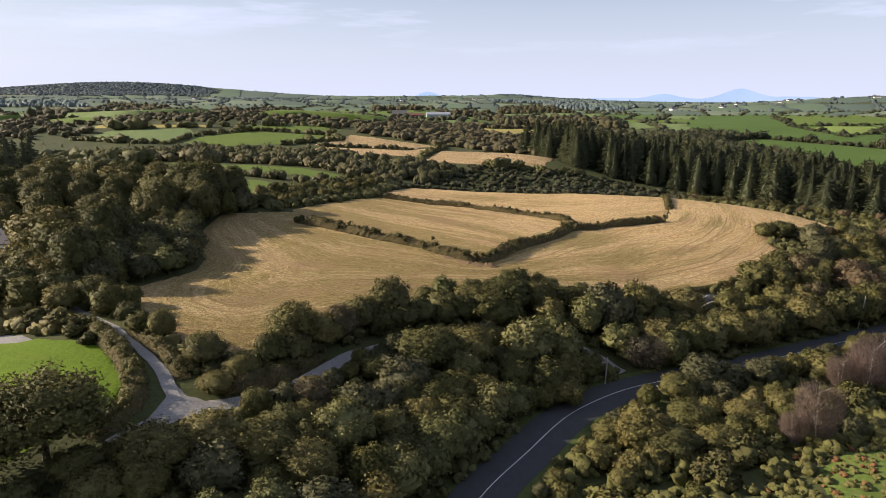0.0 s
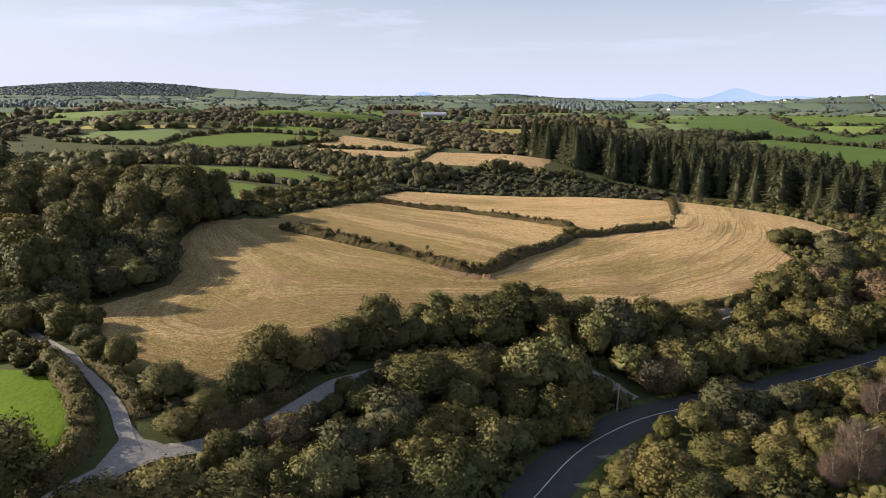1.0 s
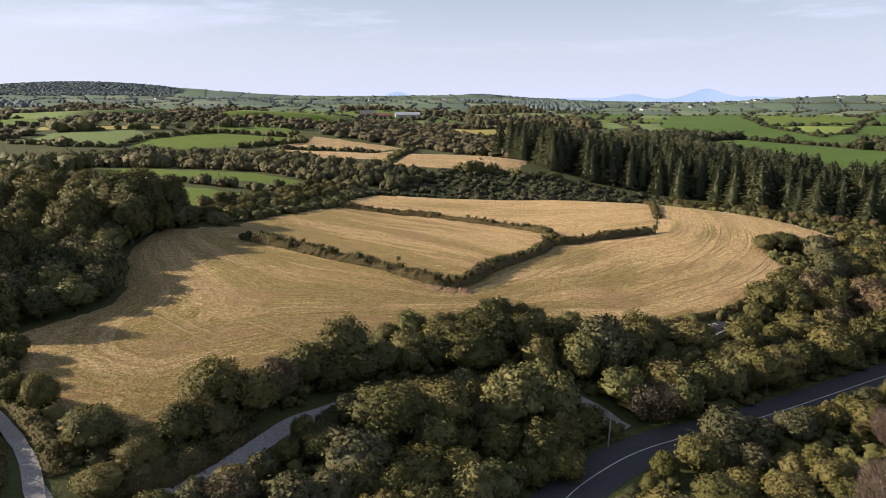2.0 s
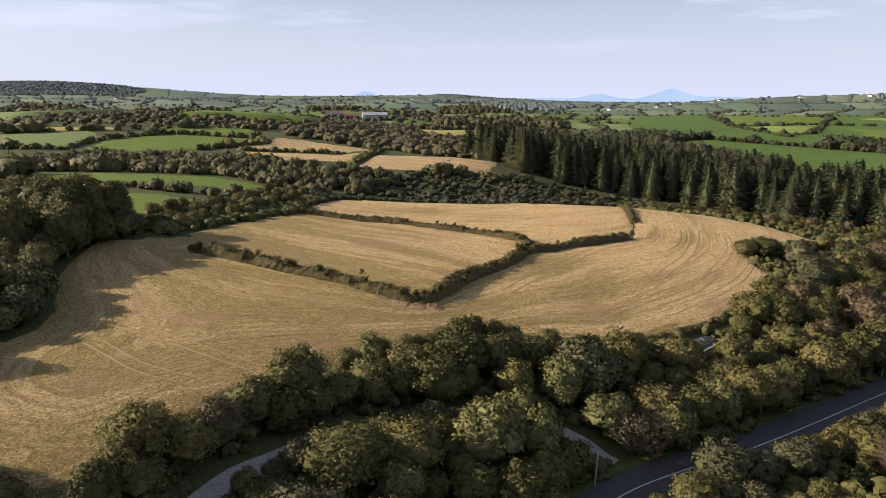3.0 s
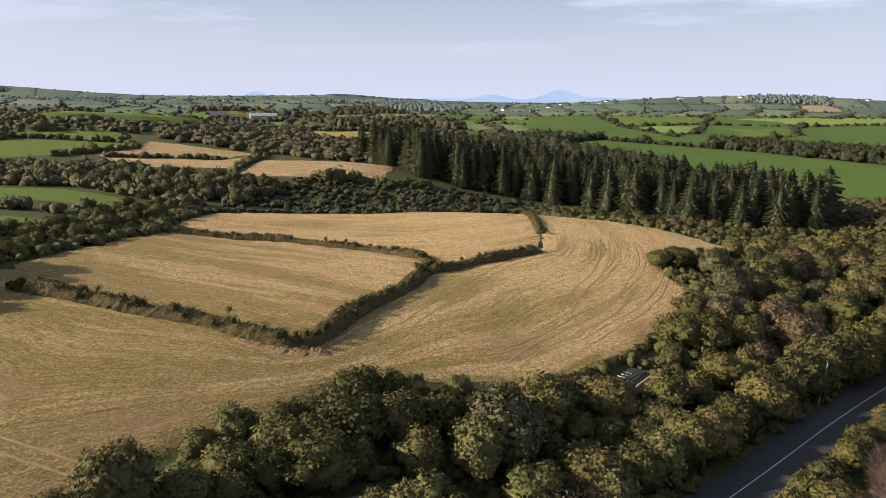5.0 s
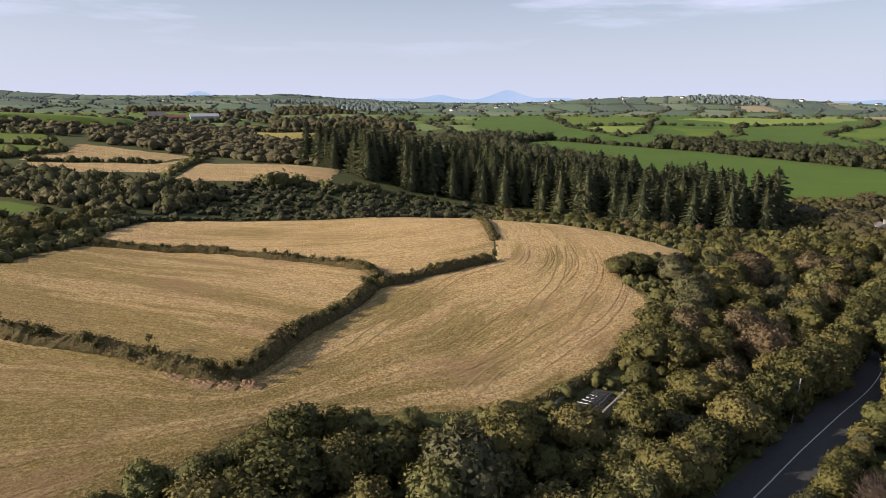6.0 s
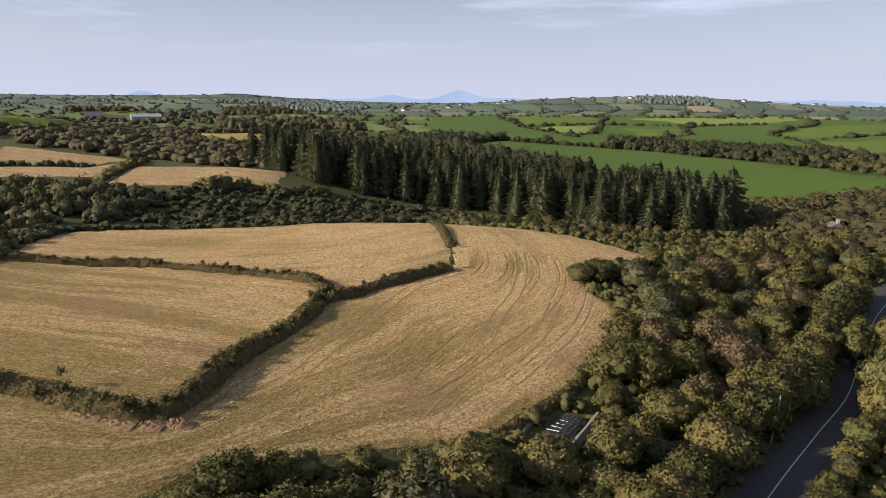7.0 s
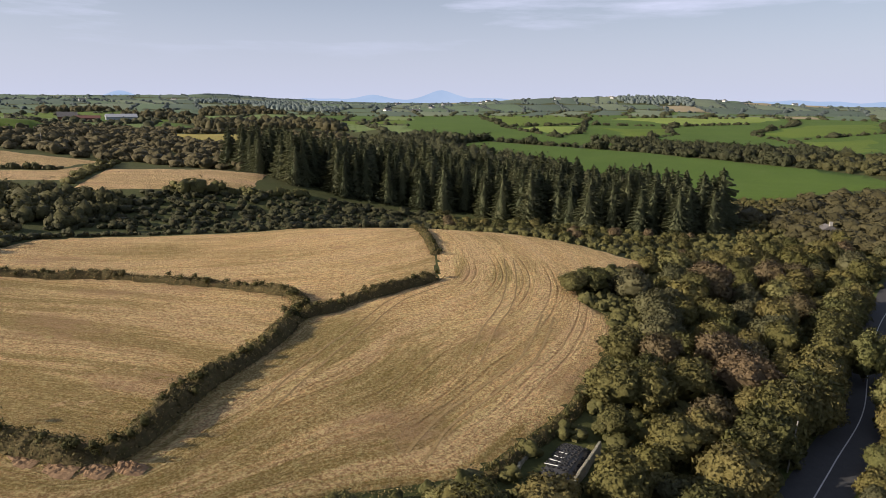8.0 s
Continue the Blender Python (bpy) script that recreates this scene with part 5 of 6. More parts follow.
# ---- undergrowth of bramble, gorse and young growth that covers the ground between the trees ----
def undergrowth(poly, gap, heights, leaf, label, seed, leaves=56, road=2.7, open_ground=False):
    p = spots_in(poly, gap, heights, seed, 1.0, skip_fields=not open_ground)
    keep = (near_line(p[:, 0], p[:, 1], ROAD)[0] > road + 0.5 * p[:, 3]) & (near_line(p[:, 0], p[:, 1], TRACKS)[0] > 1.3 + 0.7 * p[:, 3])
    keep &= np.hypot(p[:, 0] - 49.6, p[:, 1] - 124.9) > 3.9
    return thicket("undergrowth", p[keep], LEAF[leaf], label, "undergrowth", leaves, seed)


undergrowth([(-33, 50), (-30, 62), (-24, 68), (-14, 80), (-6, 92), (6, 99), (18, 100), (26, 95), (6, 74), (-2, 60), (-8, 40), (-42, 38), (-38, 52)], 1.7, (0.8, 2.0), "dark", "dark bramble undergrowth beside the track", 81)
undergrowth([(-26, 75), (-16, 98), (-6, 108), (4, 117), (9, 122.5), (38, 124), (42, 110), (34, 97), (24, 101), (8, 105), (-8, 95), (-20, 78)], 1.8, (0.8, 2.0), "dark", "dark undergrowth below the field", 82)
undergrowth([(38, 124), (57, 133), (68, 143), (78, 152), (82, 168), (98, 182), (116, 189), (112, 198), (104, 213), (84, 240), (96, 286), (124, 268), (140, 248), (160, 228), (190, 215), (200, 170), (150, 150), (98, 128), (60, 108), (32, 98)], 2.4, (0.8, 2.0), "dark",
            "olive undergrowth in the wood beside the field", 83)
undergrowth([(4, 55), (14, 72), (24, 82), (36, 90), (60, 100), (90, 114), (130, 130), (130, 100), (80, 66), (60, 50), (20, 36)], 2.1, (0.6, 1.9), "yellow", "yellow-green brambles and young shrubs beside the road", 84)
undergrowth([(30, 58), (36, 68), (42, 73), (60, 76), (66, 60), (40, 46)], 2.0, (0.2, 0.6), "bracken", "rusty bracken and dry brambles", 85, 70, open_ground=True)
undergrowth([(30, 58), (36, 68), (42, 73), (60, 76), (66, 60), (40, 46)], 1.3, (0.15, 0.8), "yellow", "low brambles and weeds in the clearing", 97, 70, open_ground=True)
undergrowth([(-34, 70), (-30, 76), (-36, 82), (-46, 91), (-54, 100), (-60, 104), (-84, 120), (-100, 120), (-100, 88), (-70, 86), (-56, 84), (-49, 84), (-42, 80), (-36, 72)], 1.9, (0.8, 2.0), "scrub", "tangled undergrowth along the lane", 86)
undergrowth([(-56, 104), (-57, 130), (-60, 150), (-62, 166), (-46, 172), (-60, 184), (-100, 192), (-130, 200), (-130, 125), (-90, 118), (-66, 106)], 3.0, (1.0, 2.5), "dark", "dark undergrowth in the wood", 87)
undergrowth([(-31, 73.5), (-27, 72), (-21, 76), (-17, 84), (-23, 82), (-28, 79.5), (-35, 81.5), (-33.5, 76)], 1.3, (0.5, 1.4), "bramble", "brambles between the lanes", 89)
undergrowth([(-44, 170), (-24, 206), (-18, 244), (-30, 248), (-44, 212), (-58, 182)], 2.0, (1.0, 2.4), "dark", "dark undergrowth in the hedgerow", 88)

undergrowth([(76, 152), (84, 150), (104, 176), (100, 186), (84, 174), (77, 164)], 1.7, (0.8, 1.9), "dark", "bushy edge of the curving stubble field", 90)
undergrowth([(174, 200), (174, 224), (188, 240), (194, 280), (204, 290), (212, 270), (241, 254), (300, 241), (300, 232), (240, 240), (200, 215)], 3.0, (1.0, 2.4), "hedge", "olive scrub between the spruces and the pasture", 96, 60)

# ---- farther scrub and woods, as masses ----
far_leaf = LEAF["far"]
mid_leaf = LEAF["mid"]
thicket("hedgerow", spots_along([(-105, 188), (-64, 181), (-52, 184), (-46, 200), (-42, 210)], 2.0, (1.2, 2.4), 61, 1.0), LEAF["dark"], "dark hedgerow with small trees beside the pasture", "hedgerow", 130, 61)
thicket("hedgerow", spots_along([(-120, 240), (-78, 234), (-50, 226), (-38, 232), (-27, 243)], 3.0, (1.4, 3.4), 62, 0.9), mid_leaf, "hedgerow of small trees between two pastures", "hedgerow", 130, 62)
thicket("hedgerow", spots_along([(-130, 282), (-84, 277), (-60, 277), (-34, 258), (-20, 252)], 2.4, (2.0, 4.5), 63, 0.8), mid_leaf, "hedgerow of bushy trees above the pasture", "hedgerow", 130, 63)
thicket("woodland", spots_in([(-150, 286), (-84, 282), (-56, 280), (-30, 262), (-10, 258), (8, 292), (-14, 302), (-74, 328), (-130, 335)], 4.4, (2.5, 5.2), 32, 0.8), mid_leaf, "olive-green trees filling the valley", "woodland", 110, 32)
thicket("scrub", spots_in([(-14, 255), (40, 256), (76, 250), (92, 246), (104, 262), (98, 290), (60, 300), (12, 300), (-6, 290)], 3.2, (0.7, 2.2), 33, 1.2), LEAF["heath"], "dark heath and gorse on the valley floor", "scrub", 52, 33)
thicket("scrub", spots_along([(12, 300), (42, 296), (60, 300)], 2.0, (1.5, 3.5), 34, 0.9), LEAF["dark"], "dark hedge below the far stubble", "hedge", 90, 34)
thicket("hedgerow", spots_along([(-72, 363), (-46, 363), (-22, 360)], 1.6, (1.2, 2.2), 35, 1.0, 0.4), mid_leaf, "low hedge between two stubble strips", "hedge", 70, 35)
thicket("hedgerow", spots_along([(-15, 318), (-12, 340), (-6, 372), (-4, 386)], 1.8, (1.5, 3), 36, 0.9, 0.6), LEAF["dark"], "dark hedge between far stubble fields", "hedge", 80, 36)
thicket("woodland", spots_in([(-60, 432), (-34, 416), (-4, 392), (52, 345), (90, 400), (120, 420), (140, 500), (150, 600), (80, 640), (20, 640), (-30, 570), (-66, 470)], 7.0, (2.6, 5), 41, 1.1),
        LEAF["drab"], "brown-green scrub woodland beyond the stubble", "woodland", 44, 41)
thicket("woodland", spots_in([(150, 335), (184, 290), (204, 268), (202, 322), (178, 468), (212, 502), (222, 504), (200, 530), (140, 520), (120, 420)], 6.0, (5, 8), 42),
        far_leaf, "belt of trees behind the spruces", "woodland", 130, 42)
thicket("hedgerow", spots_along([(170, 480), (230, 509), (264, 449), (288, 410), (298, 369), (305, 333), (313, 304)], 3.2, (2.4, 4.2), 46, 0.9, 1.2), far_leaf, "dark tree-grown hedge along the top of the pasture", "hedgerow", 260, 46)
thicket("woodland", spots_in([(300, 400), (335, 320), (372, 326), (366, 400), (340, 470), (310, 500)], 6, (3.5, 6.5), 47, 0.7), far_leaf, "copse of dark firs and broad-leaved trees", "woodland", 200, 47)
thicket("woodland", spots_in([(185, 205), (196, 240), (240, 250), (300, 238), (350, 255), (420, 300), (470, 240), (400, 170), (260, 165), (190, 172)], 5.6, (2.8, 5), 43, 1.15),
        LEAF["drab"], "olive scrub woodland in the valley bottom", "woodland", 130, 43)
thicket("woodland", spots_in([(313, 306), (311, 278), (304, 262), (330, 250), (390, 290), (372, 332), (325, 332)], 6, (2.5, 5), 57, 0.9), mid_leaf, "scrub and trees round the white cottages", "woodland", 60, 57)
thicket("hedgerow", spots_along([(-95, 715), (-40, 722), (-2, 745)], 5, (2.5, 4.5), 58, 1.0, 2), far_leaf, "trees in front of the farm buildings", "hedgerow", 60, 58)
thicket("hedge", spots_along([(-22, 226), (-18, 243), (0, 251.5), (30, 252.8), (60, 250), (76, 247)], 1.3, (0.7, 1.5), 59, 1.1, 0.5), LEAF["heath"], "dark low hedge along the crest of the stubble", "hedge", 60, 59)
thicket("woodland", spots_in([(-130, 112), (-130, 205), (-100, 212), (-122, 236), (-122, 280), (-200, 285), (-280, 250), (-280, 130)], 7.0, (5.5, 8.5), 44, 0.75),
        LEAF["dark"], "dark wood on the slope behind the house", "woodland", 48, 44)
thicket("woodland", spots_in([(-330, 385), (-210, 360), (-212, 408), (-160, 424), (-140, 448), (-86, 462), (-66, 445), (-30, 560), (20, 640), (-120, 640), (-320, 600)], 10.0, (2.2, 4.6), 45, 1.1),
        LEAF["drab"], "brown-green scrub and hedgerow trees on the plain", "woodland", 44, 45)
thicket("hedgerow", spots_along([(-206, 362), (-150, 352), (-148, 385), (-124, 418), (-74, 416), (-64, 392), (-92, 362)], 3.0, (2, 3.5), 48, 0.9) + spots_along([(-206, 408), (-160, 424), (-84, 460)], 5, (2.5, 5), 49, 0.8),
        LEAF["dark"], "hedges with single trees round the far pastures", "hedgerow", 60, 48)
lines = [[(318, 636), (420, 668), (533, 812), (578, 942)], [(303, 529), (357, 572), (420, 664), (507, 622), (606, 622)], [(366, 514), (433, 543), (479, 604), (507, 622)], [(483, 463), (584, 455), (800, 604)],
         [(498, 520), (620, 577), (700, 640), (780, 720)], [(300, 520), (308, 618), (440, 945)], [(373, 342), (462, 446), (498, 518)], [(558, 806), (892, 834)]]
thicket("hedgerow", sum([spots_along(l, 5, (1.6, 3.8), 70 + k, 1.0, 1.5, 0.15) for k, l in enumerate(lines)], []), far_leaf, "hedgerows with trees between hillside pastures", "hedgerow", 110, 70)

for poly, mat in (([(-340, 560), (-262, 610), (-190, 565), (-250, 495)], PASTURE_PALE), ([(-160, 500), (-60, 545), (-44, 590), (-150, 580)], PASTURE), ([(-430, 470), (-330, 480), (-340, 540), (-440, 560)], PASTURE)):
    field("pasture", poly, mat, 20, 4.2, "green field glimpsed between hedgerow trees", keep=False)
# patchwork of fields with hedges, out to the hills
frng = random.Random(77)
rings = [600, 720, 860, 1030, 1230, 1480, 1780, 2150, 2600, 3150, 3900]
near_hedges, far_hedges, near_woods, far_woods = [], [], [], []
spokes = {}


def corner(i, j):
    if (i, j) not in spokes:
        r = rings[i] * frng.uniform(0.93, 1.08)
        a = radians(-58 + j * 5.6 + frng.uniform(-1.8, 1.8))
        spokes[(i, j)] = (r * math.sin(a), 40 + r * math.cos(a))
    return spokes[(i, j)]


def between(a, b, u):
    return (a[0] + (b[0] - a[0]) * u, a[1] + (b[1] - a[1]) * u)


for i in range(len(rings) - 1):
    for j in range(26):
        p = [corner(i, j), corner(i, j + 1), corner(i + 1, j + 1), corner(i + 1, j)]
        near = rings[i] / 1000
        bearing = -58 + (j + 0.5) * 5.6
        if bearing > 20 and i < 3:
            continue
        woods, hedges = (near_woods, near_hedges) if rings[i] < 1100 else (far_woods, far_hedges)
        chance = (0.3 if bearing < 16 else 0.1) * (1.25 if i < 3 else 0.45)
        if frng.random() < chance and not (i < 2 and -26 < bearing < 4):
            woods += spots_in(p, 9 + 6 * near, (5, 9), i * 50 + j, 0.9).tolist()
            continue
        n = 3 if rings[i] > 1400 else 2
        for k in range(n):
            q = [between(p[0], p[1], k / n), between(p[0], p[1], (k + 1) / n), between(p[3], p[2], (k + 1) / n), between(p[3], p[2], k / n)]
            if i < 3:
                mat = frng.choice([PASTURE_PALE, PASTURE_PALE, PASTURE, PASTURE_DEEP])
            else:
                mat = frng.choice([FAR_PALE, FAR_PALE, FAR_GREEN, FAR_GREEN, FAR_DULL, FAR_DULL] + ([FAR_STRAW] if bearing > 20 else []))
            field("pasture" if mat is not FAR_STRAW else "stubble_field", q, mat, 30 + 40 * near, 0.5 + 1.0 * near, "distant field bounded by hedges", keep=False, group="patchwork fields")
            hedges += spots_along([q[0], q[1]], 5 + 6 * near, (1.8, 4.2), i * 90 + j + k, 1.3, 1.5, 0.15)
            hedges += spots_along([q[0], q[3]], 5 + 6 * near, (1.8, 4.2), i * 91 + j + k, 1.3, 1.5, 0.15)
thicket("hedgerows", near_hedges, far_leaf, "hedgerows dividing the middle-distance fields", "hedgerow", 24, 51)
thicket("woodland", near_woods, LEAF["drab"], "scrubby woods among the middle-distance fields", "woodland", 30, 52)
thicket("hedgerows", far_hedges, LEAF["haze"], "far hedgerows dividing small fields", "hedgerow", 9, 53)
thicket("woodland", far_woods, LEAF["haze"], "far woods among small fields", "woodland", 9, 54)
hill = [(-1560 + 600 * math.cos(a), 2800 + 480 * math.sin(a)) for a in np.linspace(0, math.tau, 14)[:-1]]
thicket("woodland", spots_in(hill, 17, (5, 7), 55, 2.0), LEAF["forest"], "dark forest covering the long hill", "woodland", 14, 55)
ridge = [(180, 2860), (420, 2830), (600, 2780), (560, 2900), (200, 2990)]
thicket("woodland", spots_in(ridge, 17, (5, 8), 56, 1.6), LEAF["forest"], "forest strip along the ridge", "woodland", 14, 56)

# ---- distant hills, their blue haze a glow in the material ----
def hill_range(name, bearings, top, base, distance, label):
    verts, faces = [], []
    n = len(bearings)
    for k, (depth, share) in enumerate(((-160, 0.0), (-60, 0.62), (0, 1.0), (90, 0.7), (200, 0.0))):
        for a, t in zip(bearings, top):
            r = distance + depth
            verts.append((r * math.sin(radians(a)), 40 + r * math.cos(radians(a)), base + (t - base) * share))
    for k in range(4):
        for i in range(n - 1):
            faces.append((k * n + i, k * n + i + 1, (k + 1) * n + i + 1, (k + 1) * n + i))
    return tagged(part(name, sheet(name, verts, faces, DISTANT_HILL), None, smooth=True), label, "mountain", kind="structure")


def peaks(a, *hills):
    return [max(h * math.exp(-abs((x - c) / w) ** 1.7) for c, w, h in hills) + 3 * math.sin(x * 2.3) for x in a]


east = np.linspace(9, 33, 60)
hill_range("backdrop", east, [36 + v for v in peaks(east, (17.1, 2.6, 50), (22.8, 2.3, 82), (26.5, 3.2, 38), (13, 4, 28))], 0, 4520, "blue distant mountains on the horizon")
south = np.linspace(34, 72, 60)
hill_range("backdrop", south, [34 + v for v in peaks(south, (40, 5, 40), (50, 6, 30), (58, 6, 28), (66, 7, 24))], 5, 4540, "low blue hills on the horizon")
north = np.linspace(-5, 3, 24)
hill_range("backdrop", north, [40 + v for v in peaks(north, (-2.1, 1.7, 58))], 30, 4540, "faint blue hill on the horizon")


# ---- buildings ----
def house(x, y, w, d, h, turn, roof, label, wall=None, hipped=False, chimney=True, windows=3, category="house", rise=0.32):
    """A single-storey house: walls with openings set in, roof, chimney, door and windows."""
    top = empty("house" if category == "house" else "barn", pose(x, y, ground(x, y) - 0.2, 0, 0, turn))
    wall = wall or WHITEWASH
    bm = bmesh.new()
    add_box(bm, (w, d, h + 0.4), pose(0, 0, (h + 0.4) / 2 - 0.2))
    rz = d * rise
    if not hipped:
        for s in (-1, 1):
            a = [bm.verts.new((s * w / 2, -d / 2, h)), bm.verts.new((s * w / 2, d / 2, h)), bm.verts.new((s * w / 2, 0, h + rz))]
            bm.faces.new(a if s > 0 else a[::-1])
    part("wall", bm, wall, top)
    bm = bmesh.new()
    e, t = 0.35, 0.18
    ridge = w / 2 - (d * 0.42 if hipped else -e)
    low = [(-w / 2 - e, -d / 2 - e), (w / 2 + e, -d / 2 - e), (w / 2 + e, d / 2 + e), (-w / 2 - e, d / 2 + e)]
    lo = [bm.verts.new((px, py, h - 0.05)) for px, py in low]
    up = [bm.verts.new((px, py, h + t)) for px, py in low]
    r0, r1 = bm.verts.new((-ridge, 0, h + rz + t)), bm.verts.new((ridge, 0, h + rz + t))
    bm.faces.new(lo[::-1])
    for i in range(4):
        bm.faces.new((lo[i], lo[(i + 1) % 4], up[(i + 1) % 4], up[i]))
    bm.faces.new((up[0], up[1], r1, r0)); bm.faces.new((up[2], up[3], r0, r1))
    bm.faces.new((up[1], up[2], r1)); bm.faces.new((up[3], up[0], r0))
    part("roof", bm, roof, top)
    if chimney:
        for s in ((-1, 1) if w > 9 and not hipped else (-1,)):
            bm = bmesh.new()
            add_box(bm, (0.7, 0.9, 1.5), pose(s * (ridge - 0.6), 0, h + rz + 0.5), 0.04)
            add_box(bm, (0.85, 1.05, 0.15), pose(s * (ridge - 0.6), 0, h + rz + 1.2), 0.03)
            part("chimney", bm, wall, top)
    for side in (-1, 1):
        for k in range(windows):
            px = (k + 0.5) / windows * w - w / 2
            door = side < 0 and k == windows // 2 and windows > 1
            sz = (0.95, 0.1, 2.0) if door else (1.2, 0.1, 1.1)
            bm = bmesh.new()
            add_box(bm, sz, pose(px, side * (d / 2 + 0.02), 1.2 if door else 1.6), 0.02)
            opening = part("door" if door else "window", bm, TIMBER if door else WHITEWASH, top)
            if not door:
                bm = bmesh.new()
                add_box(bm, (1.0, 0.06, 0.9), pose(px, side * (d / 2 + 0.06), 1.6))
                part("pane", bm, GLASS, opening)
    return tagged(top, label, category, "farm buildings")


house(-93, 131, 11, 7.5, 2.7, 8, SLATE, "white bungalow with a dark hipped roof among trees", hipped=True)
house(-86, 143, 8, 5.5, 2.6, 20, MOSS, "old roofless-looking stone outbuilding covered in ivy", MOSS, chimney=False, windows=1)
house(-17, 792, 27, 13, 4.2, 8, GREY_TIN, "long farm shed with a pale tin roof", GREY_TIN, chimney=False, windows=2, category="barn", rise=0.22)
house(-42, 745, 20, 9, 3.6, 4, RED_TIN, "low red tin-roofed barn", RED_TIN, chimney=False, windows=2, category="barn", rise=0.25)
house(-60, 770, 16, 11, 3.6, 6, SLATE, "dark round-shouldered hay barn", RED_TIN, chimney=False, windows=1, category="barn", rise=0.4)
house(200, 211, 4, 3.4, 2.3, 60, SLATE, "small grey cottage half hidden in the scrub", CONCRETE, windows=1)
house(352, 278, 9, 6, 2.8, 30, SLATE, "white cottage beside the pasture hedge")
house(356, 246, 10, 6, 2.8, 10, SLATE, "white farmhouse at the edge of the pasture")
for k, (x, y, turn) in enumerate([(395, 1230, 20), (430, 1180, -10), (520, 1330, 40), (620, 1500, 10), (700, 1480, 60), (760, 1560, 15), (905, 1480, -20), (1020, 1420, 35), (1100, 1390, 5), (560, 1650, 30),
                                  (1290, 1340, 25), (-520, 1480, 10), (-640, 1700, 50), (-120, 1640, 20), (60, 1900, -30), (210, 2050, 15), (1480, 1300, -15)]):
    house(x, y, 13, 8, 3.4, turn, SLATE, "distant white farmhouse among fields", windows=2)


# ---- poles, gate, posts ----
def pole(x, y, h, lean=(0, 0), arm=True, material=None, thick=0.1):
    top = empty("utility_pole", pose(x, y, ground(x, y) - 0.4, lean[0], lean[1], 25))
    bm = bmesh.new()
    tube(bm, [Vector((0, 0, 0)), Vector((0, 0, h * 0.5)), Vector((0, 0, h))], [thick, thick * 0.9, thick * 0.75], 8)
    part("pole", bm, material or TIMBER, top)
    if arm:
        bm = bmesh.new()
        add_box(bm, (1.3, 0.1, 0.12), pose(0, 0.1, h - 0.35), 0.015)
        part("crossarm", bm, TIMBER, top)
        for s in (-0.55, 0, 0.55):
            bm = bmesh.new()
            tube(bm, [Vector((s, 0.1, h - 0.3)), Vector((s, 0.1, h - 0.12))], [0.05, 0.035], 6)
            part("insulator", bm, CONCRETE, top)
    return tagged(top, "weathered wooden utility pole beside the road" if not arm else "wooden utility pole with a crossarm", "pole", "utility poles")


pole(74.6, 118.3, 6.6, (3, 5), False)
pole(22.6, 92.3, 4.6, (0, 3), False)
pole(4.6, 75.5, 4.4, (0, -2), False)
pole(49.6, 107.5, 4.6, (2, 0), False)
pole(95.8, 128.6, 6.5, (0, 3), False)
pole(-136, 282, 9.5)
pole(-112, 398, 9.5)
pole(-170, 420, 9.0)
pole(-38, 440, 9.0)
pole(-61, 108, 8.5)


def gate(x, y, turn, w=3.4):
    top = empty("metal_gate", pose(x, y, ground(x, y), 0, 0, turn))
    for s in (-1, 1):
        bm = bmesh.new()
        tube(bm, [Vector((s * w / 2, 0, -0.1)), Vector((s * w / 2, 0, 1.35))], [0.07, 0.07], 8)
        part("post", bm, TIMBER, top)
    for k in range(6):
        bm = bmesh.new()
        z = 0.22 + k * 0.17
        tube(bm, [Vector((-w / 2, 0, z)), Vector((w / 2, 0, z))], [0.024, 0.024], 6)
        part("bar", bm, GREY_TIN, top)
    return tagged(top, "galvanised field gate standing closed in the hedge", "gate")


gate(-33.3, 81.6, 158)


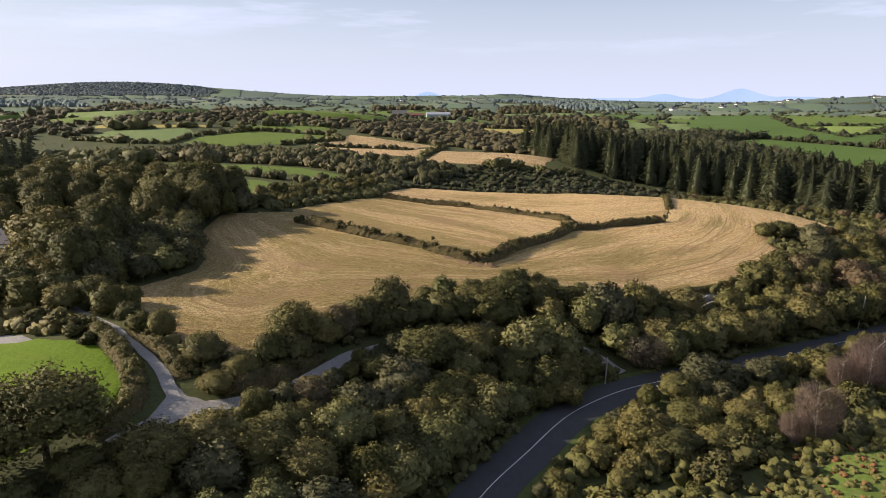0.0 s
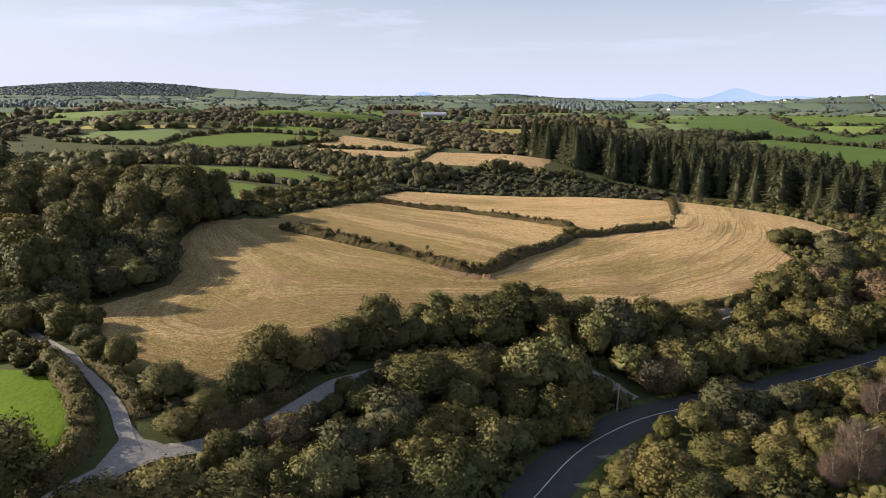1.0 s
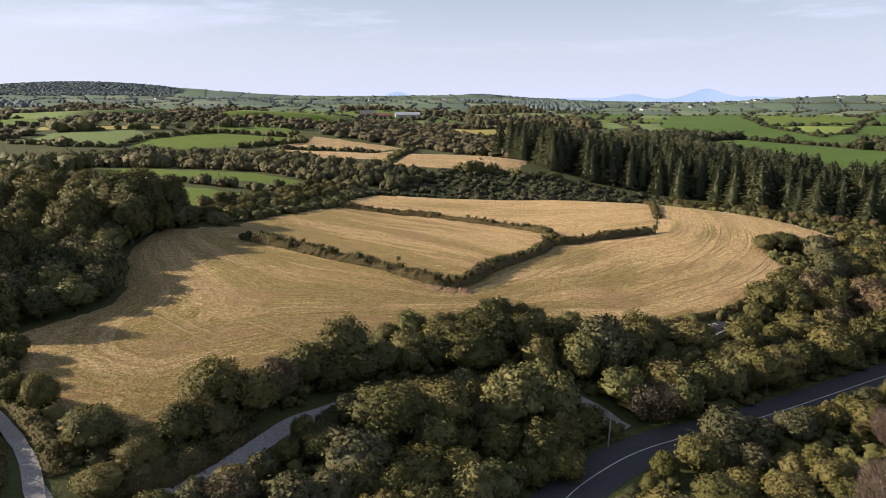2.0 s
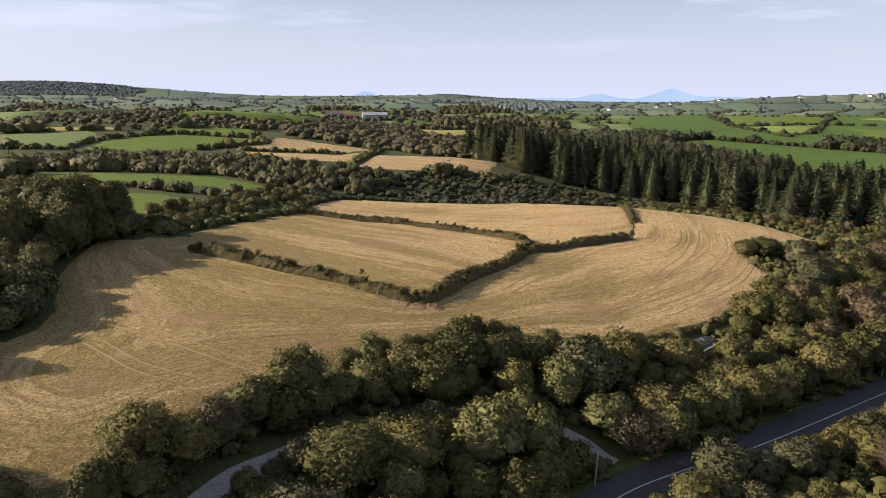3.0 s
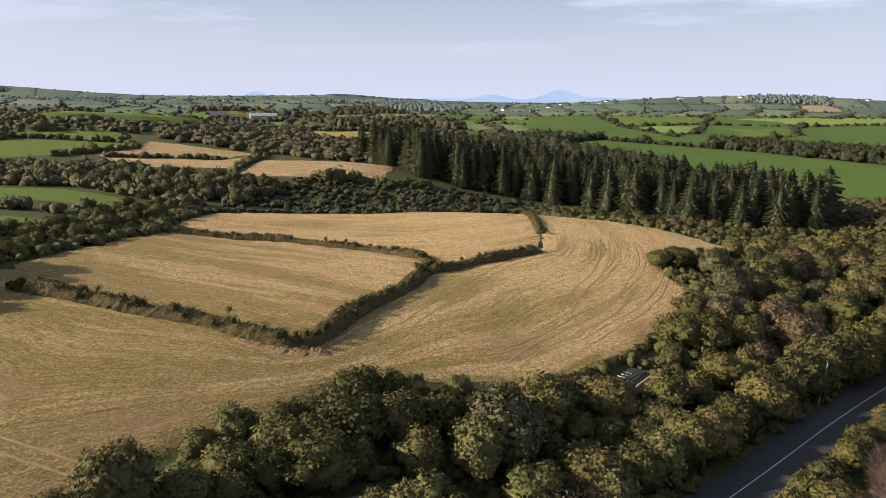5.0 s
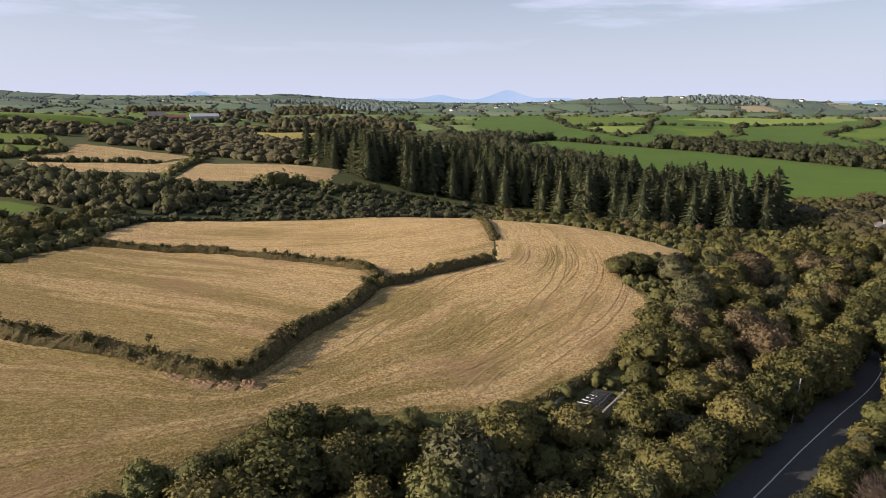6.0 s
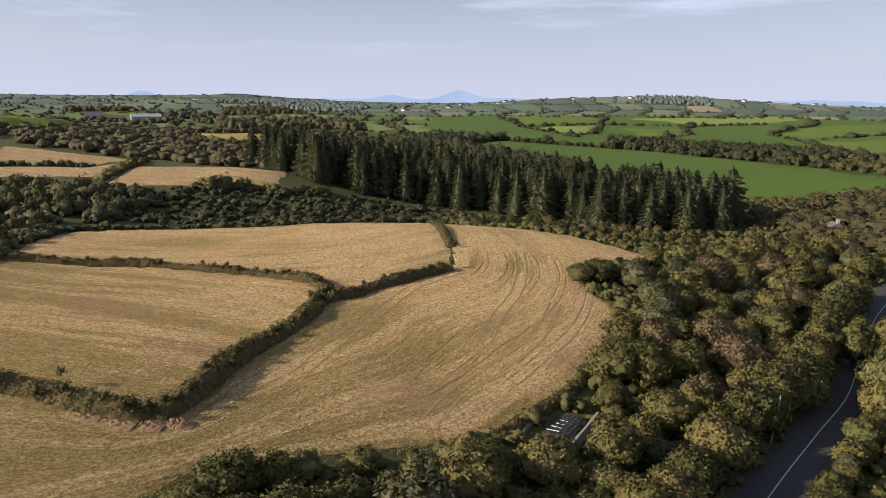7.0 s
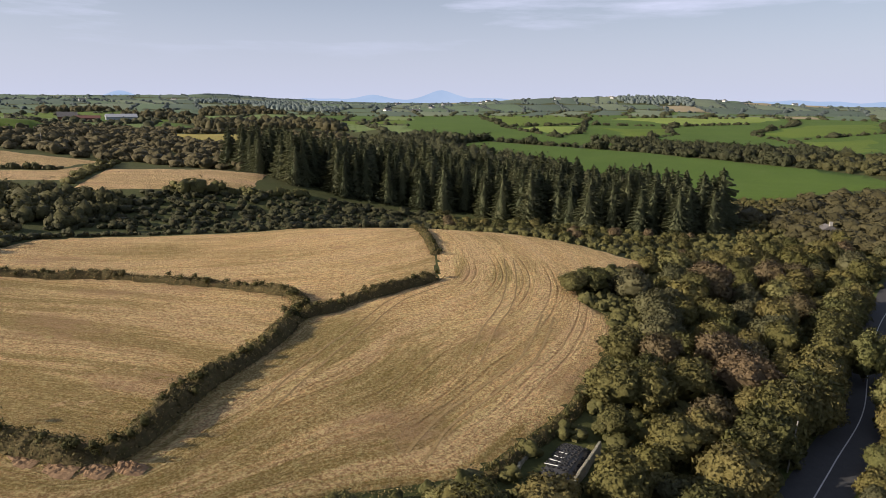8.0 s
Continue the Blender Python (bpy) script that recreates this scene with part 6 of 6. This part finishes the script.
# ---- silage clamp ----
def clamp(x, y, turn):
    """A silage clamp: a sheeted mound between two old walls, held down with tyres and bags."""
    top = empty("silage_clamp", pose(x, y, ground(x, y) - 0.1, 0, 0, turn))
    bm = bmesh.new()
    nxx, nyy = 18, 14
    rng = random.Random(5)
    grid = {}
    for i in range(nxx + 1):
        for j in range(nyy + 1):
            u, v = i / nxx * 2 - 1, j / nyy * 2 - 1
            z = 1.15 * (1 - abs(u) ** 5) * (1 - max(0, v) ** 4 * 0.9) * (1 - max(0, -v) ** 6) + rng.uniform(-0.05, 0.05)
            grid[i, j] = bm.verts.new((u * 1.75, v * 3.9, max(0, z)))
    for i in range(nxx):
        for j in range(nyy):
            bm.faces.new((grid[i, j], grid[i + 1, j], grid[i + 1, j + 1], grid[i, j + 1]))
    part("sheeting", bm, SHEET, top, "black plastic sheeting", True)
    for s in (-1, 1):
        for k in range(7):
            bm = bmesh.new()
            add_box(bm, (0.32, 1.46, 1.2 + 0.2 * rng.random()), pose((2.15 if s > 0 else -3.7) + rng.uniform(-0.1, 0.1), -4.6 + k * 1.45, 0.5, rng.uniform(-3, 3), rng.uniform(-6, 6), rng.uniform(-3, 3)), 0.05)
            part("wall_block", bm, MOSS, top, "crumbling mossy concrete block")
    for k in range(4):
        bm = bmesh.new()
        add_box(bm, (1.5 - 0.2 * k, 0.11, 0.07), pose(-0.75 + 0.1 * k, -2.6 + k * 0.95, 1.22, 0, 0, rng.uniform(-8, 8)), 0.03)
        part("gravel_bag", bm, WHITEWASH, top, "white gravel bag")
    ring = bmesh.new()
    seg, sides = 12, 6
    vs = [[ring.verts.new(((0.2 + 0.07 * math.cos(b * math.tau / sides)) * math.cos(a * math.tau / seg), (0.2 + 0.07 * math.cos(b * math.tau / sides)) * math.sin(a * math.tau / seg), 0.07 * math.sin(b * math.tau / sides)))
           for b in range(sides)] for a in range(seg)]
    for a in range(seg):
        for b in range(sides):
            ring.faces.new((vs[a][b], vs[(a + 1) % seg][b], vs[(a + 1) % seg][(b + 1) % sides], vs[a][(b + 1) % sides]))
    tyre = bpy.data.meshes.new("tyre")
    ring.to_mesh(tyre); ring.free()
    tyre.materials.append(RUBBER)
    for i in range(7):
        for j in range(10):
            u, v = -0.86 + i * 0.287 + rng.uniform(-0.05, 0.05), -0.84 + j * 0.18 + rng.uniform(-0.03, 0.03)
            z = 1.15 * (1 - abs(u) ** 5) * (1 - max(0, v) ** 4 * 0.9) * (1 - max(0, -v) ** 6)
            ob = part("tyre", tyre, None, top)
            ob.matrix_local = pose(u * 1.75, v * 3.9, max(0, z) + 0.06, rng.uniform(-6, 6), rng.uniform(-6, 6))
    return tagged(top, "silage clamp under black sheeting weighted with tyres", "silage clamp")


clamp(49.6, 124.9, -52)


# ---- heap and loose straw at the field corner ----
def heap(x, y, size, height_m, seed, label, material):
    """One tumbled heap: a single lumpy mound."""
    bm = bmesh.new()
    bmesh.ops.create_grid(bm, x_segments=26, y_segments=18, size=1)
    for v in bm.verts:
        r = math.hypot(v.co.x, v.co.y)
        p = Vector((v.co.x * size * 1.6, v.co.y * size, seed))
        lump = 0.55 * abs(noise.noise(p * 1.7)) + 0.35 * noise.noise(p * 3.9) + 0.2 * noise.noise(p * 8)
        v.co = Vector((p.x + 0.1 * noise.noise(p * 5), p.y + 0.1 * noise.noise(p * 5 + Vector((9, 0, 0))), max(-0.4, height_m * (1 - r ** 1.6) * (0.55 + 1.3 * lump) - 0.05)))
    ob = part("straw_mound", bm, material)
    ob.matrix_world = pose(x, y, ground(x, y) + 0.08, 0, 0, -30)
    return tagged(ob, label, "straw heap")


heap(7.4, 131.9, 1.2, 0.75, 3.3, "tumbled heap of old straw and earth", EARTH)
heap(4.4, 132.2, 1.3, 0.5, 4.7, "low heap of old straw and earth", EARTH)
heap(1.6, 133.2, 1.5, 0.42, 6.1, "low scattered heap of old straw", EARTH)
heap(-1.4, 135, 1.3, 0.34, 7.9, "low scattered heap of old straw", EARTH)
srng = np.random.default_rng(8)


def loose_straw(name, line, width, count, size, label):
    pts = smooth_line(line, 0.5)
    i = srng.integers(0, len(pts), count)
    p = pts[i] + srng.normal(size=(count, 2)) * width
    p3 = np.concatenate([p, height(p[:, 0], p[:, 1])[:, None] + 0.14], 1)
    n = unit(np.concatenate([srng.normal(size=(count, 2)) * 0.8, np.ones((count, 1))], 1))
    return tagged(part(name, sheet(name, sprays(p3, n, size, srng, 0.35), quads(count), LEAF["straw"]), None), label, "straw", kind="stuff")


loose_straw("loose_straw", [(8.5, 132), (2, 133.6), (-6, 138.6), (-16, 144.8)], 0.9, 2500, 0.15, "loose straw lying along the bank")
loose_straw("rough_grass", [(-57, 106), (-53.6, 101.4), (-46, 92), (-36, 83), (-28.6, 81), (-24.8, 84.4), (-15.9, 101.5), (-7, 110.6), (3, 118.6), (9, 124), (24.8, 125.6), (38, 125.6), (55, 134.9), (67, 144.6), (77.5, 154), (80, 161)], 0.8, 9000, 0.13, "strip of uncut dry grass along the field's edge")
